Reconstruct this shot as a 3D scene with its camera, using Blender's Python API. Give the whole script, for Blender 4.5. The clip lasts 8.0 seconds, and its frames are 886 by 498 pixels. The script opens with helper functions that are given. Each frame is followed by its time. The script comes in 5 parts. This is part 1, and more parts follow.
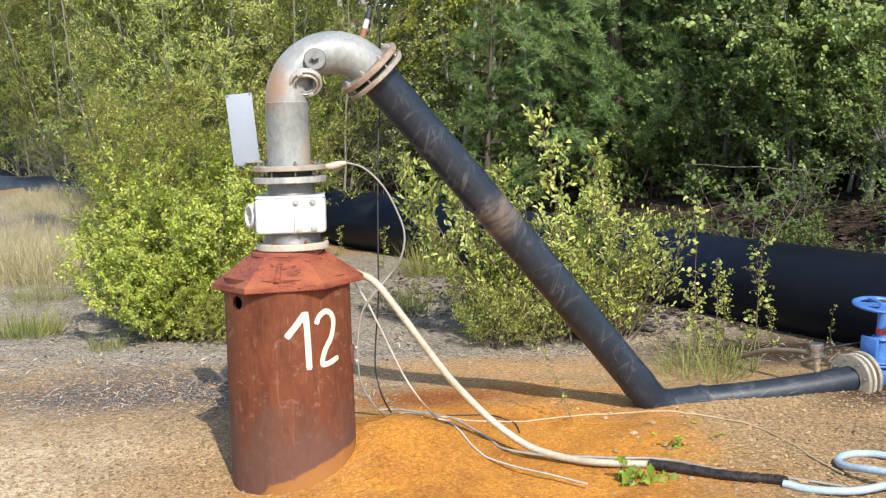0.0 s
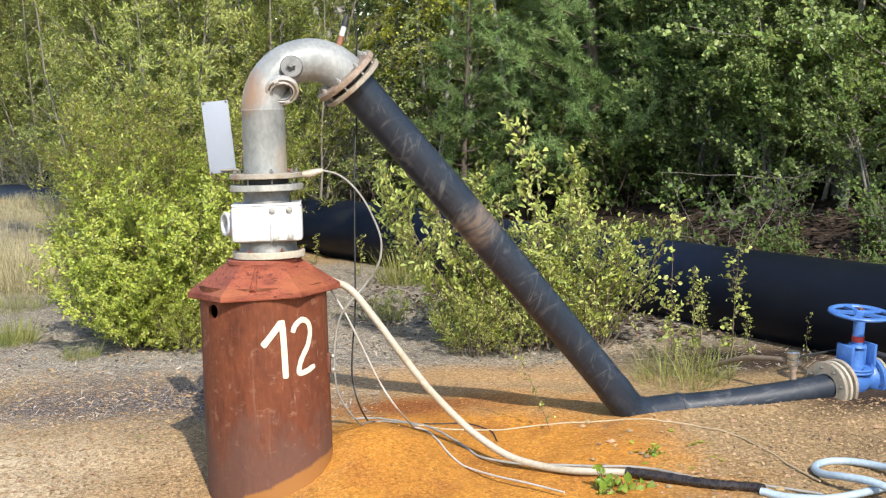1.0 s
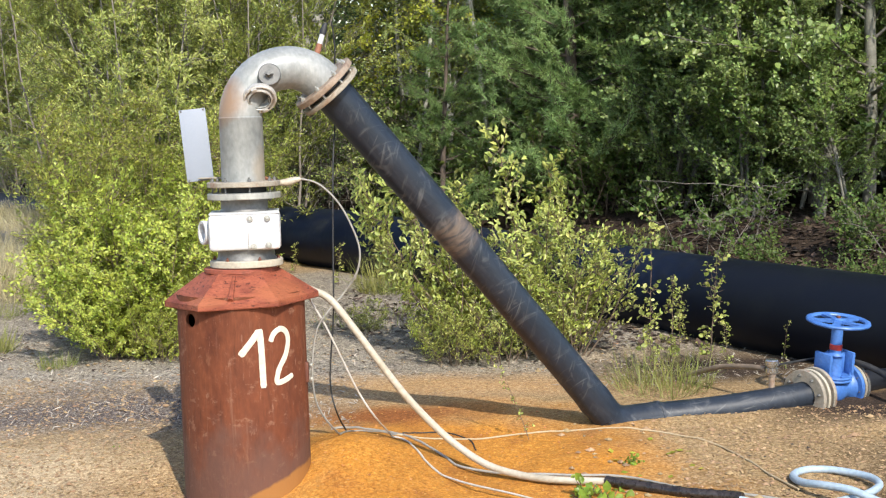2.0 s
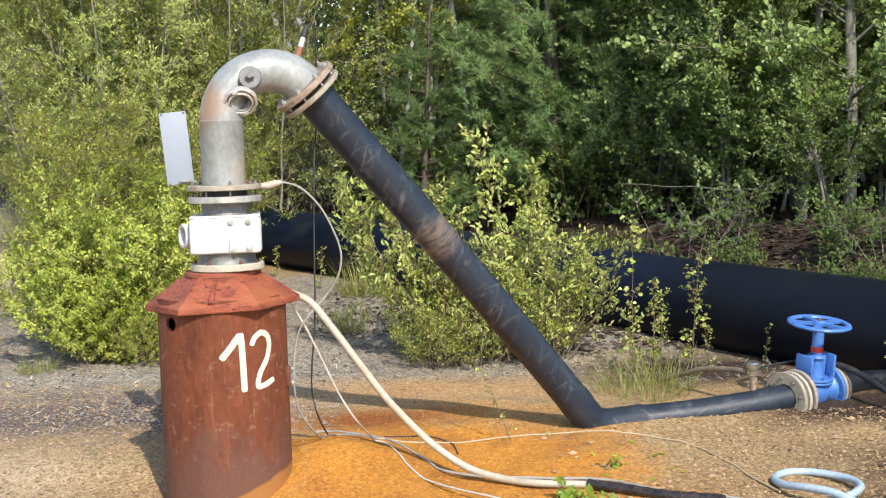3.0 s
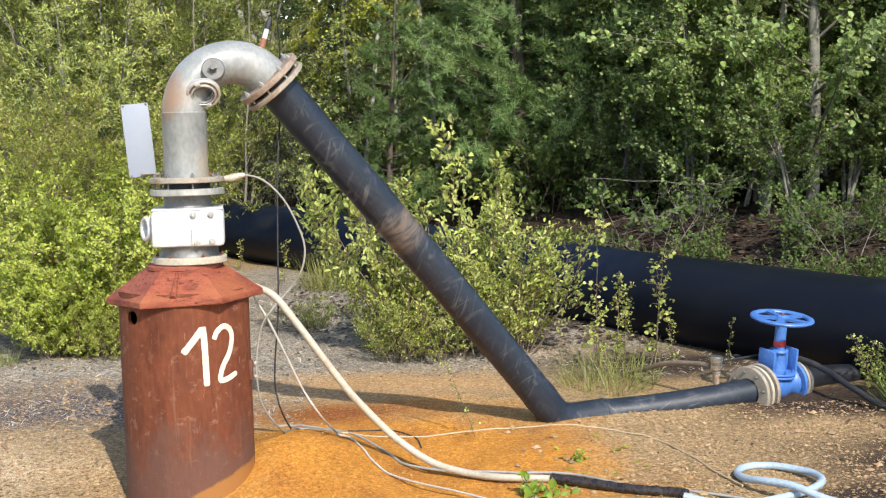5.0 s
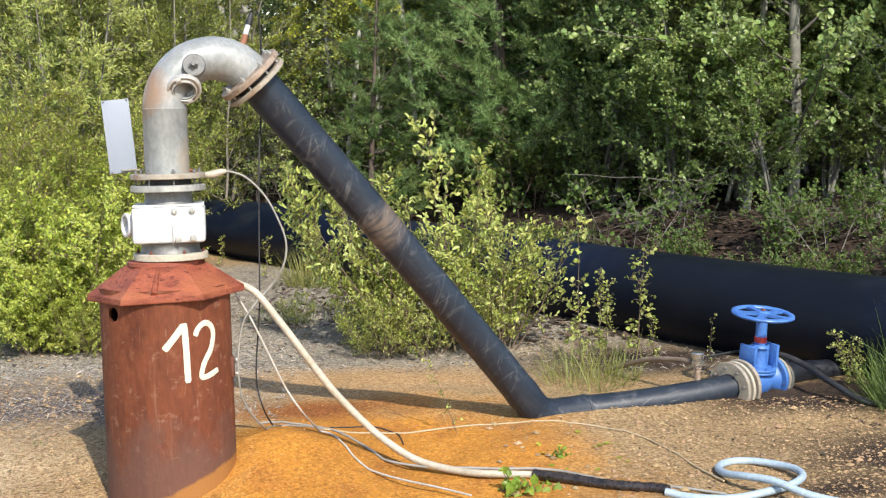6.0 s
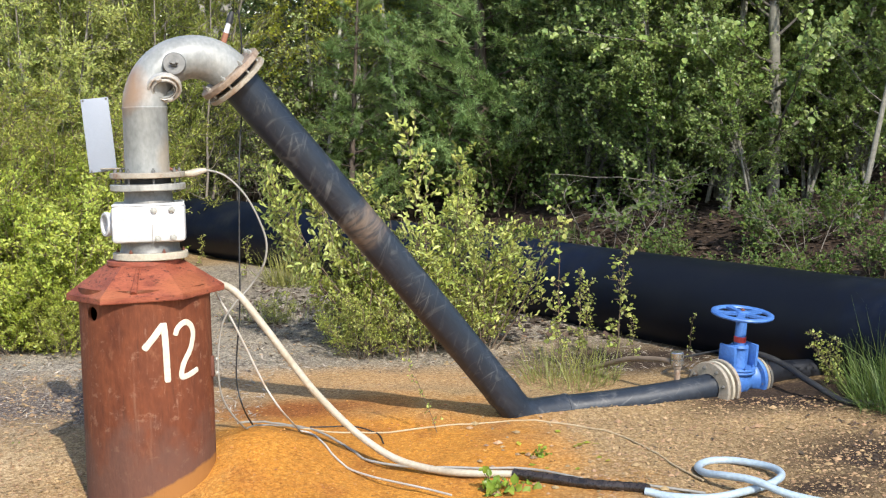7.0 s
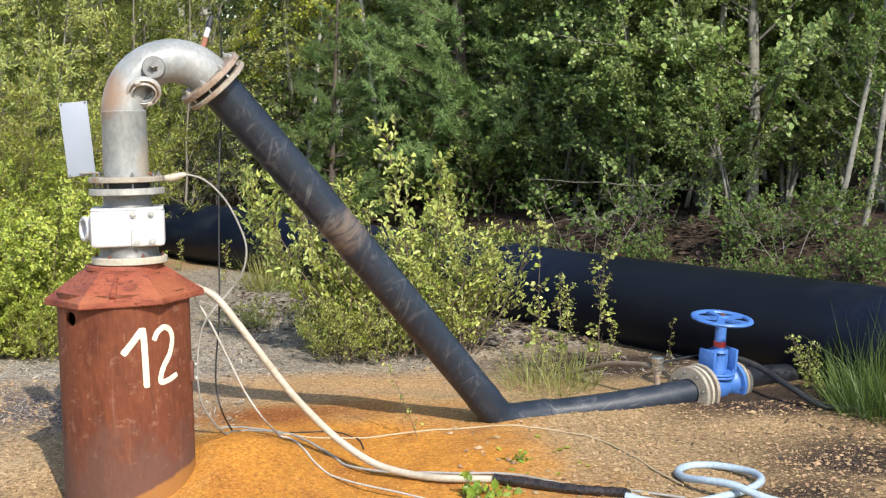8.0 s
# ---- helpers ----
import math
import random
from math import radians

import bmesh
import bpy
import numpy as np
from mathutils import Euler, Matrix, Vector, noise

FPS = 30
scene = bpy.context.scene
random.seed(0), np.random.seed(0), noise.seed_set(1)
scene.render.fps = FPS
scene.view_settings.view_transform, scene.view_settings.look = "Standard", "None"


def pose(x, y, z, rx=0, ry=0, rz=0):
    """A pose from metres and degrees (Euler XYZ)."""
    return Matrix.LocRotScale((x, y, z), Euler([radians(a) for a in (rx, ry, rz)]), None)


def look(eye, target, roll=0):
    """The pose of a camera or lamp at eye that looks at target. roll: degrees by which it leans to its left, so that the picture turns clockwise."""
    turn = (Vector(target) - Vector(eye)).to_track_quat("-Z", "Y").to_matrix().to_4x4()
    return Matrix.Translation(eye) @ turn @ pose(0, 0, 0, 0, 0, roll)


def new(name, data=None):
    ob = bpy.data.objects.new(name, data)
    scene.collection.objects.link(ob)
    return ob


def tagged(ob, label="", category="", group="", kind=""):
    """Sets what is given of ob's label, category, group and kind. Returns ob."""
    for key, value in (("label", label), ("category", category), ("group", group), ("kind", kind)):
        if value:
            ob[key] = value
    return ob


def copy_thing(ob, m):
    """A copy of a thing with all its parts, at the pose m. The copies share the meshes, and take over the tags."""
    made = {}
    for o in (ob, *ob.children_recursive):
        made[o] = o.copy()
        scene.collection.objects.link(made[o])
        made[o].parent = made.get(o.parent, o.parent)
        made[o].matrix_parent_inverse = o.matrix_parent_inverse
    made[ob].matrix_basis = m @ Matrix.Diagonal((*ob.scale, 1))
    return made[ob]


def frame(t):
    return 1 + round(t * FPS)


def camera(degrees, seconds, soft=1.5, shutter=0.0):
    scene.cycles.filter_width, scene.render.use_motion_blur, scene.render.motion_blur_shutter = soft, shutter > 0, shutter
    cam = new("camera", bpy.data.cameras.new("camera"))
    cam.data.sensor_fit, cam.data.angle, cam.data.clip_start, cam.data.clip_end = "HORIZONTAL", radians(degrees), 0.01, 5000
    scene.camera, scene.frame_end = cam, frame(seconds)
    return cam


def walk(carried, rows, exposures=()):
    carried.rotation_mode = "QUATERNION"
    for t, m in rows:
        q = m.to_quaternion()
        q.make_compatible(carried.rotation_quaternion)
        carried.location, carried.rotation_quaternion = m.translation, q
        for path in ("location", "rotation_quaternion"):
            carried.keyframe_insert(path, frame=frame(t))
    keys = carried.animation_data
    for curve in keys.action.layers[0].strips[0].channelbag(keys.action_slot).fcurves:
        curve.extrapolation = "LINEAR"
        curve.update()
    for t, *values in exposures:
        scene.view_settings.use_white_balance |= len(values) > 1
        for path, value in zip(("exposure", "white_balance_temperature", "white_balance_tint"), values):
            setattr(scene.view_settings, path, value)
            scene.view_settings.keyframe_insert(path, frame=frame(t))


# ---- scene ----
cam = camera(36.2, 8.0, soft=1.2)
ROWS = [
    (0.0, -0.001, -0.047, 1.658, 3.405, -8.588, -2.035),
    (0.5, -0.002, -0.040, 1.658, 2.937, -8.460, -1.990),
    (1.0, -0.005, -0.034, 1.655, 2.378, -8.271, -1.912),
    (1.5, -0.005, -0.026, 1.654, 1.896, -8.077, -1.850),
    (3.0, -0.002, -0.009, 1.651, 0.706, -7.824, -1.810),
    (3.5, 0.000, -0.006, 1.651, 0.372, -7.805, -1.800),
    (4.0, 0.000, 0.000, 1.650, 0.000, -7.850, -1.700),
    (4.5, 0.002, 0.005, 1.649, -0.383, -7.983, -1.530),
    (6.0, 0.003, 0.010, 1.648, -1.531, -8.305, -1.359),
    (6.5, 0.003, 0.009, 1.648, -1.935, -8.313, -1.282),
    (7.0, 0.003, 0.010, 1.648, -2.359, -8.342, -1.150),
    (7.5, 0.002, 0.012, 1.649, -2.905, -8.246, -0.980),
    (8.0, 0.000, 0.018, 1.648, -3.236, -8.165, -0.990),
]
walk(cam, [(t, pose(x, y, z, 0, 0, yaw) @ pose(0, 0, 0, 90 + pitch) @ pose(0, 0, 0, 0, 0, roll)) for t, x, y, z, yaw, pitch, roll in ROWS])

# ---- light: late-summer sun behind the camera, clear sky ----
SUN = Vector((0.40, -1.0, 1.0)).normalized()
world = bpy.data.worlds.new("sky")
scene.world = world
world.use_nodes = True
wn = world.node_tree
sky = wn.nodes.new("ShaderNodeTexSky")
sky.sky_type = "NISHITA"
sky.sun_disc = False
sky.sun_elevation = math.asin(SUN.z)
sky.sun_rotation = math.atan2(SUN.x, SUN.y)
wn.nodes["Background"].inputs["Strength"].default_value = 0.15
wn.links.new(sky.outputs["Color"], wn.nodes["Background"].inputs["Color"])
lamp = bpy.data.lights.new("sun", "SUN")
lamp.energy, lamp.angle, lamp.color = 3.15, radians(0.6), (1.0, 0.945, 0.845)
sun = new("sun", lamp)
sun.matrix_world = look(SUN * 30, (0, 0, 0))
scene.view_settings.exposure = 1.0


# ---- materials ----
def mat(name, colours, scale=8.0, rough=0.7, metal=0.0, bump=0.2, fine=60.0, stretch=(1, 1, 1), detail=6.0, spots=None, island=0.0, translucent=0.0, spec=0.5, perobject=0.0):
    """A surface of two or three colours mixed by noise at two scales, with fine relief."""
    m = bpy.data.materials.new(name)
    m.use_nodes = True
    nt = m.node_tree
    n, l = nt.nodes, nt.links
    bsdf = n["Principled BSDF"]
    co = n.new("ShaderNodeTexCoord")
    mp = n.new("ShaderNodeMapping")
    mp.inputs["Scale"].default_value = stretch
    l.new(co.outputs["Object"], mp.inputs["Vector"])
    big = n.new("ShaderNodeTexNoise")
    big.inputs["Scale"].default_value, big.inputs["Detail"].default_value, big.inputs["Roughness"].default_value = scale, detail, 0.65
    l.new(mp.outputs["Vector"], big.inputs["Vector"])
    ramp = n.new("ShaderNodeValToRGB")
    ramp.color_ramp.elements[0].position, ramp.color_ramp.elements[1].position = 0.32, 0.68
    ramp.color_ramp.elements[0].color = (*colours[0], 1)
    ramp.color_ramp.elements[1].color = (*colours[-1], 1)
    for i, c in enumerate(colours[1:-1]):
        e = ramp.color_ramp.elements.new(0.32 + 0.36 * (i + 1) / (len(colours) - 1))
        e.color = (*c, 1)
    l.new(big.outputs["Fac"], ramp.inputs["Fac"])
    small = n.new("ShaderNodeTexNoise")
    small.inputs["Scale"].default_value, small.inputs["Detail"].default_value = fine, 5.0
    l.new(mp.outputs["Vector"], small.inputs["Vector"])
    colour = ramp.outputs["Color"]
    grain = n.new("ShaderNodeMix")
    grain.data_type, grain.blend_type = "RGBA", "OVERLAY"
    grain.inputs["Factor"].default_value = 0.35
    l.new(colour, grain.inputs["A"])
    l.new(small.outputs["Fac"], grain.inputs["B"])
    colour = grain.outputs["Result"]
    if spots:
        tint, size, low, high = spots
        sn = n.new("ShaderNodeTexNoise")
        sn.inputs["Scale"].default_value, sn.inputs["Detail"].default_value, sn.inputs["Roughness"].default_value = size, 8.0, 0.7
        l.new(mp.outputs["Vector"], sn.inputs["Vector"])
        mr = n.new("ShaderNodeMapRange")
        mr.inputs["From Min"].default_value, mr.inputs["From Max"].default_value = low, high
        l.new(sn.outputs["Fac"], mr.inputs["Value"])
        mx = n.new("ShaderNodeMix")
        mx.data_type = "RGBA"
        l.new(mr.outputs["Result"], mx.inputs["Factor"])
        l.new(colour, mx.inputs["A"])
        mx.inputs["B"].default_value = (*tint, 1)
        colour = mx.outputs["Result"]
    if island or perobject:
        geo = n.new("ShaderNodeNewGeometry") if island else n.new("ShaderNodeObjectInfo")
        hs = n.new("ShaderNodeHueSaturation")
        amount = island or perobject
        vr = n.new("ShaderNodeMapRange")
        vr.inputs["To Min"].default_value, vr.inputs["To Max"].default_value = 1 - amount, 1 + amount
        hr = n.new("ShaderNodeMapRange")
        hr.inputs["To Min"].default_value, hr.inputs["To Max"].default_value = 0.5 + 0.035 * amount, 0.5 - 0.05 * amount
        source = geo.outputs["Random Per Island"] if island else geo.outputs["Random"]
        twist = n.new("ShaderNodeMath")
        twist.operation = "PINGPONG"
        twist.inputs[1].default_value = 0.13
        l.new(source, twist.inputs[0])
        widen = n.new("ShaderNodeMath")
        widen.operation = "DIVIDE"
        widen.inputs[1].default_value = 0.13
        l.new(twist.outputs[0], widen.inputs[0])
        l.new(source, vr.inputs["Value"])
        l.new(widen.outputs[0], hr.inputs["Value"])
        l.new(vr.outputs["Result"], hs.inputs["Value"])
        l.new(hr.outputs["Result"], hs.inputs["Hue"])
        l.new(colour, hs.inputs["Color"])
        colour = hs.outputs["Color"]
    l.new(colour, bsdf.inputs["Base Color"])
    rr = n.new("ShaderNodeMapRange")
    rr.inputs["To Min"].default_value, rr.inputs["To Max"].default_value = max(0.05, rough - 0.15), min(1.0, rough + 0.15)
    l.new(big.outputs["Fac"], rr.inputs["Value"])
    l.new(rr.outputs["Result"], bsdf.inputs["Roughness"])
    bsdf.inputs["Metallic"].default_value = metal
    bsdf.inputs["Specular IOR Level"].default_value = spec
    if bump:
        bp = n.new("ShaderNodeBump")
        bp.inputs["Strength"].default_value, bp.inputs["Distance"].default_value = bump, 0.01
        l.new(small.outputs["Fac"], bp.inputs["Height"])
        l.new(bp.outputs["Normal"], bsdf.inputs["Normal"])
    if translucent:
        tr = n.new("ShaderNodeBsdfTranslucent")
        l.new(colour, tr.inputs["Color"])
        sh = n.new("ShaderNodeMixShader")
        sh.inputs[0].default_value = translucent
        l.new(bsdf.outputs[0], sh.inputs[1])
        l.new(tr.outputs[0], sh.inputs[2])
        l.new(sh.outputs[0], n["Material Output"].inputs["Surface"])
    return m


def stain_or_shade(m, at, size, tint, wild=0.6, most=0.8):
    """Lays one ragged patch at a place on a material: dried water, or painted shade."""
    n, l = m.node_tree.nodes, m.node_tree.links
    base = n["Principled BSDF"].inputs["Base Color"]
    first = base.links[0].from_socket
    co = n.new("ShaderNodeTexCoord")
    mp = n.new("ShaderNodeMapping")
    mp.vector_type = "TEXTURE"
    mp.inputs["Location"].default_value, mp.inputs["Scale"].default_value = at, size
    l.new(co.outputs["Object"], mp.inputs["Vector"])
    ln = n.new("ShaderNodeVectorMath")
    ln.operation = "LENGTH"
    l.new(mp.outputs["Vector"], ln.inputs[0])
    nz = n.new("ShaderNodeTexNoise")
    nz.inputs["Scale"].default_value, nz.inputs["Detail"].default_value = 9.0, 7.0
    l.new(co.outputs["Object"], nz.inputs["Vector"])
    add = n.new("ShaderNodeMath")
    add.operation = "MULTIPLY_ADD"
    l.new(nz.outputs["Fac"], add.inputs[0])
    add.inputs[1].default_value = wild
    l.new(ln.outputs["Value"], add.inputs[2])
    mr = n.new("ShaderNodeMapRange")
    mr.inputs["From Min"].default_value, mr.inputs["From Max"].default_value = 1.0 + wild * 0.5, 0.55 + wild * 0.5
    mr.inputs["To Max"].default_value = most
    l.new(add.outputs[0], mr.inputs["Value"])
    mx = n.new("ShaderNodeMix")
    mx.data_type = "RGBA"
    l.new(mr.outputs["Result"], mx.inputs["Factor"])
    l.new(first, mx.inputs["A"])
    mx.inputs["B"].default_value = (*tint, 1)
    l.new(mx.outputs["Result"], base)


RUST = mat("rusted_steel", [(0.084, 0.027, 0.015), (0.129, 0.042, 0.023), (0.099, 0.034, 0.021)], 5, 0.75, 0.0, 0.25, 70, (1, 1, 0.35), spots=((0.076, 0.038, 0.030), 4.0, 0.55, 0.75))
PRIMER = mat("red_primer", [(0.180, 0.044, 0.024), (0.270, 0.078, 0.042), (0.150, 0.038, 0.023)], 6, 0.65, 0.0, 0.2, 90, (1, 1, 2.6), spots=((0.055, 0.018, 0.012), 44.0, 0.545, 0.635), spec=0.22)
GALV = mat("weathered_stainless", [(0.319, 0.319, 0.289), (0.418, 0.410, 0.372), (0.471, 0.456, 0.410)], 9, 0.45, 0.55, 0.1, 80, (1, 1, 0.5), spots=((0.319, 0.182, 0.084), 4.0, 0.60, 0.74))
STEEL = mat("dull_steel", [(0.10, 0.10, 0.095), (0.18, 0.175, 0.165)], 14, 0.5, 0.3, 0.15, 90, spots=((0.20, 0.10, 0.05), 9.0, 0.58, 0.7))
FLANGE = mat("stained_flange_steel", [(0.251, 0.213, 0.160), (0.350, 0.312, 0.251), (0.243, 0.160, 0.099)], 12, 0.6, 0.25, 0.2, 100, spots=((0.228, 0.091, 0.038), 10.0, 0.56, 0.70))
BROWNFLANGE = mat("brown_stained_flange", [(0.235, 0.165, 0.115), (0.310, 0.240, 0.180), (0.200, 0.120, 0.075)], 12, 0.6, 0.2, 0.2, 100, spots=((0.20, 0.085, 0.040), 10.0, 0.54, 0.70))
CREAM = mat("cream_flange", [(0.365, 0.319, 0.243), (0.441, 0.403, 0.319)], 12, 0.6, 0.0, 0.15, 90, spots=((0.266, 0.137, 0.061), 9.0, 0.60, 0.72))
WHITE = mat("white_enamel", [(0.49, 0.49, 0.49), (0.55, 0.55, 0.55)], 6, 0.4, 0.0, 0.05, 60, spots=((0.40, 0.36, 0.30), 9.0, 0.60, 0.80))
PLATE = mat("grey_sheet", [(0.262, 0.290, 0.340), (0.275, 0.300, 0.350)], 3, 0.55, 0.0, 0.0, 700, spots=((0.19, 0.17, 0.15), 9.0, 0.74, 0.85), spec=0.3)
HDPE = mat("scuffed_black_plastic", [(0.008, 0.010, 0.015), (0.014, 0.016, 0.022)], 7, 0.5, 0.0, 0.12, 60, (1, 1, 1), spots=((0.10, 0.085, 0.07), 16.0, 0.70, 0.84))
# Sky reflection painted as a navy base; the spots hold dust and dappled shade.
BIGPE = mat("dusty_sky_tinted_plastic", [(0.0030, 0.0058, 0.016), (0.0058, 0.0110, 0.029)], 1.3, 0.45, 0.0, 0.06, 30, spots=((0.020, 0.024, 0.032), 3.2, 0.50, 0.74), spec=0.12)
BLUE = mat("blue_enamel", [(0.042, 0.125, 0.375), (0.062, 0.165, 0.44)], 10, 0.42, 0.0, 0.06, 80, spots=((0.228, 0.274, 0.380), 22.0, 0.66, 0.8))
REDBAND = mat("red_band", [(0.342, 0.023, 0.023), (0.418, 0.038, 0.030)], 10, 0.5, 0.0, 0.05)
RUBBER = mat("black_rubber", [(0.011, 0.011, 0.012), (0.023, 0.023, 0.023)], 20, 0.6, 0.0, 0.1)
HOSE = mat("white_hose", [(0.34, 0.295, 0.22), (0.45, 0.40, 0.32)], 6, 0.5, 0.0, 0.08, 70, spots=((0.28, 0.20, 0.12), 6.0, 0.60, 0.8))
BLUEHOSE = mat("pale_blue_hose", [(0.27, 0.35, 0.42), (0.36, 0.43, 0.49)], 6, 0.45, 0.0, 0.08, 70)
CABLE = mat("beige_cable", [(0.33, 0.24, 0.13), (0.42, 0.33, 0.21)], 8, 0.6, 0.0, 0.05)
DIRTYCABLE = mat("dirty_white_cable", [(0.36, 0.33, 0.28), (0.48, 0.46, 0.42)], 5, 0.6, 0.0, 0.05, spots=((0.36, 0.22, 0.10), 4.0, 0.58, 0.72))
GREYCABLE = mat("grey_cable", [(0.228, 0.220, 0.198), (0.304, 0.289, 0.258)], 8, 0.6, 0.0, 0.05)
PAINT = mat("cream_paint", [(0.53, 0.47, 0.36), (0.61, 0.56, 0.45)], 20, 0.7, 0.0, 0.2, 90, spots=((0.36, 0.24, 0.15), 30.0, 0.63, 0.75))
BARK = mat("grey_bark", [(0.076, 0.068, 0.057), (0.152, 0.137, 0.114)], 20, 0.9, 0.0, 0.5, 60, (1, 1, 0.3))
BIRCH = mat("birch_bark", [(0.32, 0.30, 0.26), (0.45, 0.43, 0.38)], 12, 0.8, 0.0, 0.3, 50, (1, 1, 2.5), spots=((0.038, 0.034, 0.030), 9.0, 0.58, 0.66))
PINEBARK = mat("pine_bark", [(0.060, 0.046, 0.036), (0.115, 0.085, 0.065)], 18, 0.9, 0.0, 0.6, 40, (1, 1, 0.4))
TWIG = mat("twig_bark", [(0.099, 0.068, 0.046), (0.167, 0.122, 0.084)], 20, 0.85, 0.0, 0.2)
LEAF_Y = mat("yellow_green_leaf", [(0.28, 0.34, 0.035), (0.46, 0.47, 0.07)], 1.5, 0.42, 0, 0, island=0.4, translucent=0.45)
LEAF_G = mat("mid_green_leaf", [(0.155, 0.245, 0.055), (0.30, 0.38, 0.13)], 1.2, 0.36, 0, 0, island=0.5, translucent=0.5)
LEAF_G2 = mat("fresh_green_leaf", [(0.215, 0.285, 0.065), (0.36, 0.41, 0.14)], 1.2, 0.40, 0, 0, island=0.45, translucent=0.45)
LEAF_M = mat("olive_green_leaf", [(0.24, 0.295, 0.048), (0.42, 0.43, 0.097)], 1.5, 0.42, 0, 0, island=0.5, translucent=0.45)
LEAF_L = mat("lime_leaf", [(0.345, 0.43, 0.058), (0.525, 0.56, 0.135)], 1.5, 0.40, 0, 0, island=0.4, translucent=0.5)
# Leaf green darkened: the dimness under the trees is put into the colour.
LEAF_U = mat("shade_tinted_leaf", [(0.070, 0.125, 0.024), (0.145, 0.21, 0.042)], 1.2, 0.6, 0, 0, island=0.5, translucent=0.42)
LEAF_P = mat("grey_green_leaf", [(0.265, 0.330, 0.068), (0.47, 0.50, 0.158)], 1.2, 0.40, 0, 0, island=0.45, translucent=0.5)
LEAF_D = mat("dark_green_leaf", [(0.085, 0.150, 0.045), (0.165, 0.235, 0.075)], 1.2, 0.5, 0, 0, island=0.45, translucent=0.4)
LEAF_W = mat("willow_leaf", [(0.305, 0.370, 0.058), (0.56, 0.585, 0.21)], 2.5, 0.36, 0, 0, island=0.45, translucent=0.45)
NEEDLE = mat("pine_needle", [(0.130, 0.235, 0.070), (0.245, 0.345, 0.115)], 1.5, 0.5, 0, 0, island=0.35, translucent=0.35)
GRASS = mat("grass_blade", [(0.13, 0.18, 0.030), (0.29, 0.28, 0.08)], 3, 0.55, 0, 0, island=0.35, translucent=0.3)
STRAW = mat("dry_grass", [(0.36, 0.31, 0.16), (0.50, 0.45, 0.27)], 3, 0.7, 0, 0, island=0.3, translucent=0.3)
LITTER = mat("leaf_litter", [(0.030, 0.020, 0.013), (0.080, 0.052, 0.034)], 3, 0.8, 0, 0, island=0.5)
REED = mat("reed_blade", [(0.055, 0.105, 0.020), (0.13, 0.18, 0.040)], 3, 0.5, 0, 0, island=0.35, translucent=0.3)
ASPEN = mat("aspen_bark", [(0.13, 0.125, 0.10), (0.22, 0.21, 0.175)], 12, 0.85, 0.0, 0.3, 50, (1, 1, 1.5), spots=((0.045, 0.040, 0.034), 7.0, 0.56, 0.68))
PEBBLE = mat("gravel_stone", [(0.235, 0.150, 0.072), (0.345, 0.236, 0.125)], 4, 0.85, 0, 0.2, island=0.35)
ORANGEPEBBLE = mat("iron_stained_stone", [(0.319, 0.129, 0.030), (0.418, 0.213, 0.061)], 4, 0.85, 0, 0.2, island=0.35)


# ---- mesh helpers ----
def mesh_from(name, verts, faces, smooth=False):
    me = bpy.data.meshes.new(name)
    me.from_pydata([tuple(v) for v in verts], [], faces)
    if smooth:
        me.polygons.foreach_set("use_smooth", [True] * len(me.polygons))
    me.update()
    return me


def mesh_of(name, bm, smooth=True, angle=35):
    bmesh.ops.recalc_face_normals(bm, faces=bm.faces)
    me = bpy.data.meshes.new(name)
    bm.to_mesh(me)
    bm.free()
    if smooth:
        me.polygons.foreach_set("use_smooth", [True] * len(me.polygons))
        me.set_sharp_from_angle(angle=radians(angle))
    return me


def part(name, data, material, parent=None, label="", m=None):
    """Links a mesh (or bmesh) as one object under its thing."""
    me = mesh_of(name, data) if isinstance(data, bmesh.types.BMesh) else data
    me.materials.clear()
    me.materials.append(material)
    ob = new(name, me)
    if parent:
        ob.parent = parent
    if m is not None:
        ob.matrix_local = m
    if label:
        ob["label"] = label
    return ob


def thing(name, label, category, at=(0, 0, 0), group="", kind="", turn=0):
    ob = new(name)
    ob.matrix_world = pose(*at, 0, 0, turn)
    ob.empty_display_size = 0.1
    return tagged(ob, label, category, group, kind)


def lathe(profile, seg=40, bm=None, m=None):
    """A closed or open turned body about z from (radius, z) pairs."""
    bm = bm or bmesh.new()
    m = m or Matrix()
    rings = []
    for r, z in profile:
        if r < 1e-6:
            rings.append([bm.verts.new(m @ Vector((0, 0, z)))])
        else:
            rings.append([bm.verts.new(m @ Vector((r * math.cos(2 * math.pi * i / seg), r * math.sin(2 * math.pi * i / seg), z))) for i in range(seg)])
    for a, b in zip(rings, rings[1:]):
        for i in range(seg):
            j = (i + 1) % seg
            if len(a) == 1 and len(b) > 1:
                bm.faces.new((a[0], b[j], b[i]))
            elif len(b) == 1 and len(a) > 1:
                bm.faces.new((a[i], a[j], b[0]))
            elif len(a) > 1:
                bm.faces.new((a[i], a[j], b[j], b[i]))
    return bm


def disc(r, z0, z1, hole=0.0, bevel=0.003, seg=40, bm=None, m=None):
    """A bevelled ring or plate."""
    if hole:
        pr = [(hole, z0), (r - bevel, z0), (r, z0 + bevel), (r, z1 - bevel), (r - bevel, z1), (hole, z1), (hole, z0)]
    else:
        pr = [(0, z0), (r - bevel, z0), (r, z0 + bevel), (r, z1 - bevel), (r - bevel, z1), (0, z1)]
    return lathe(pr, seg, bm, m)


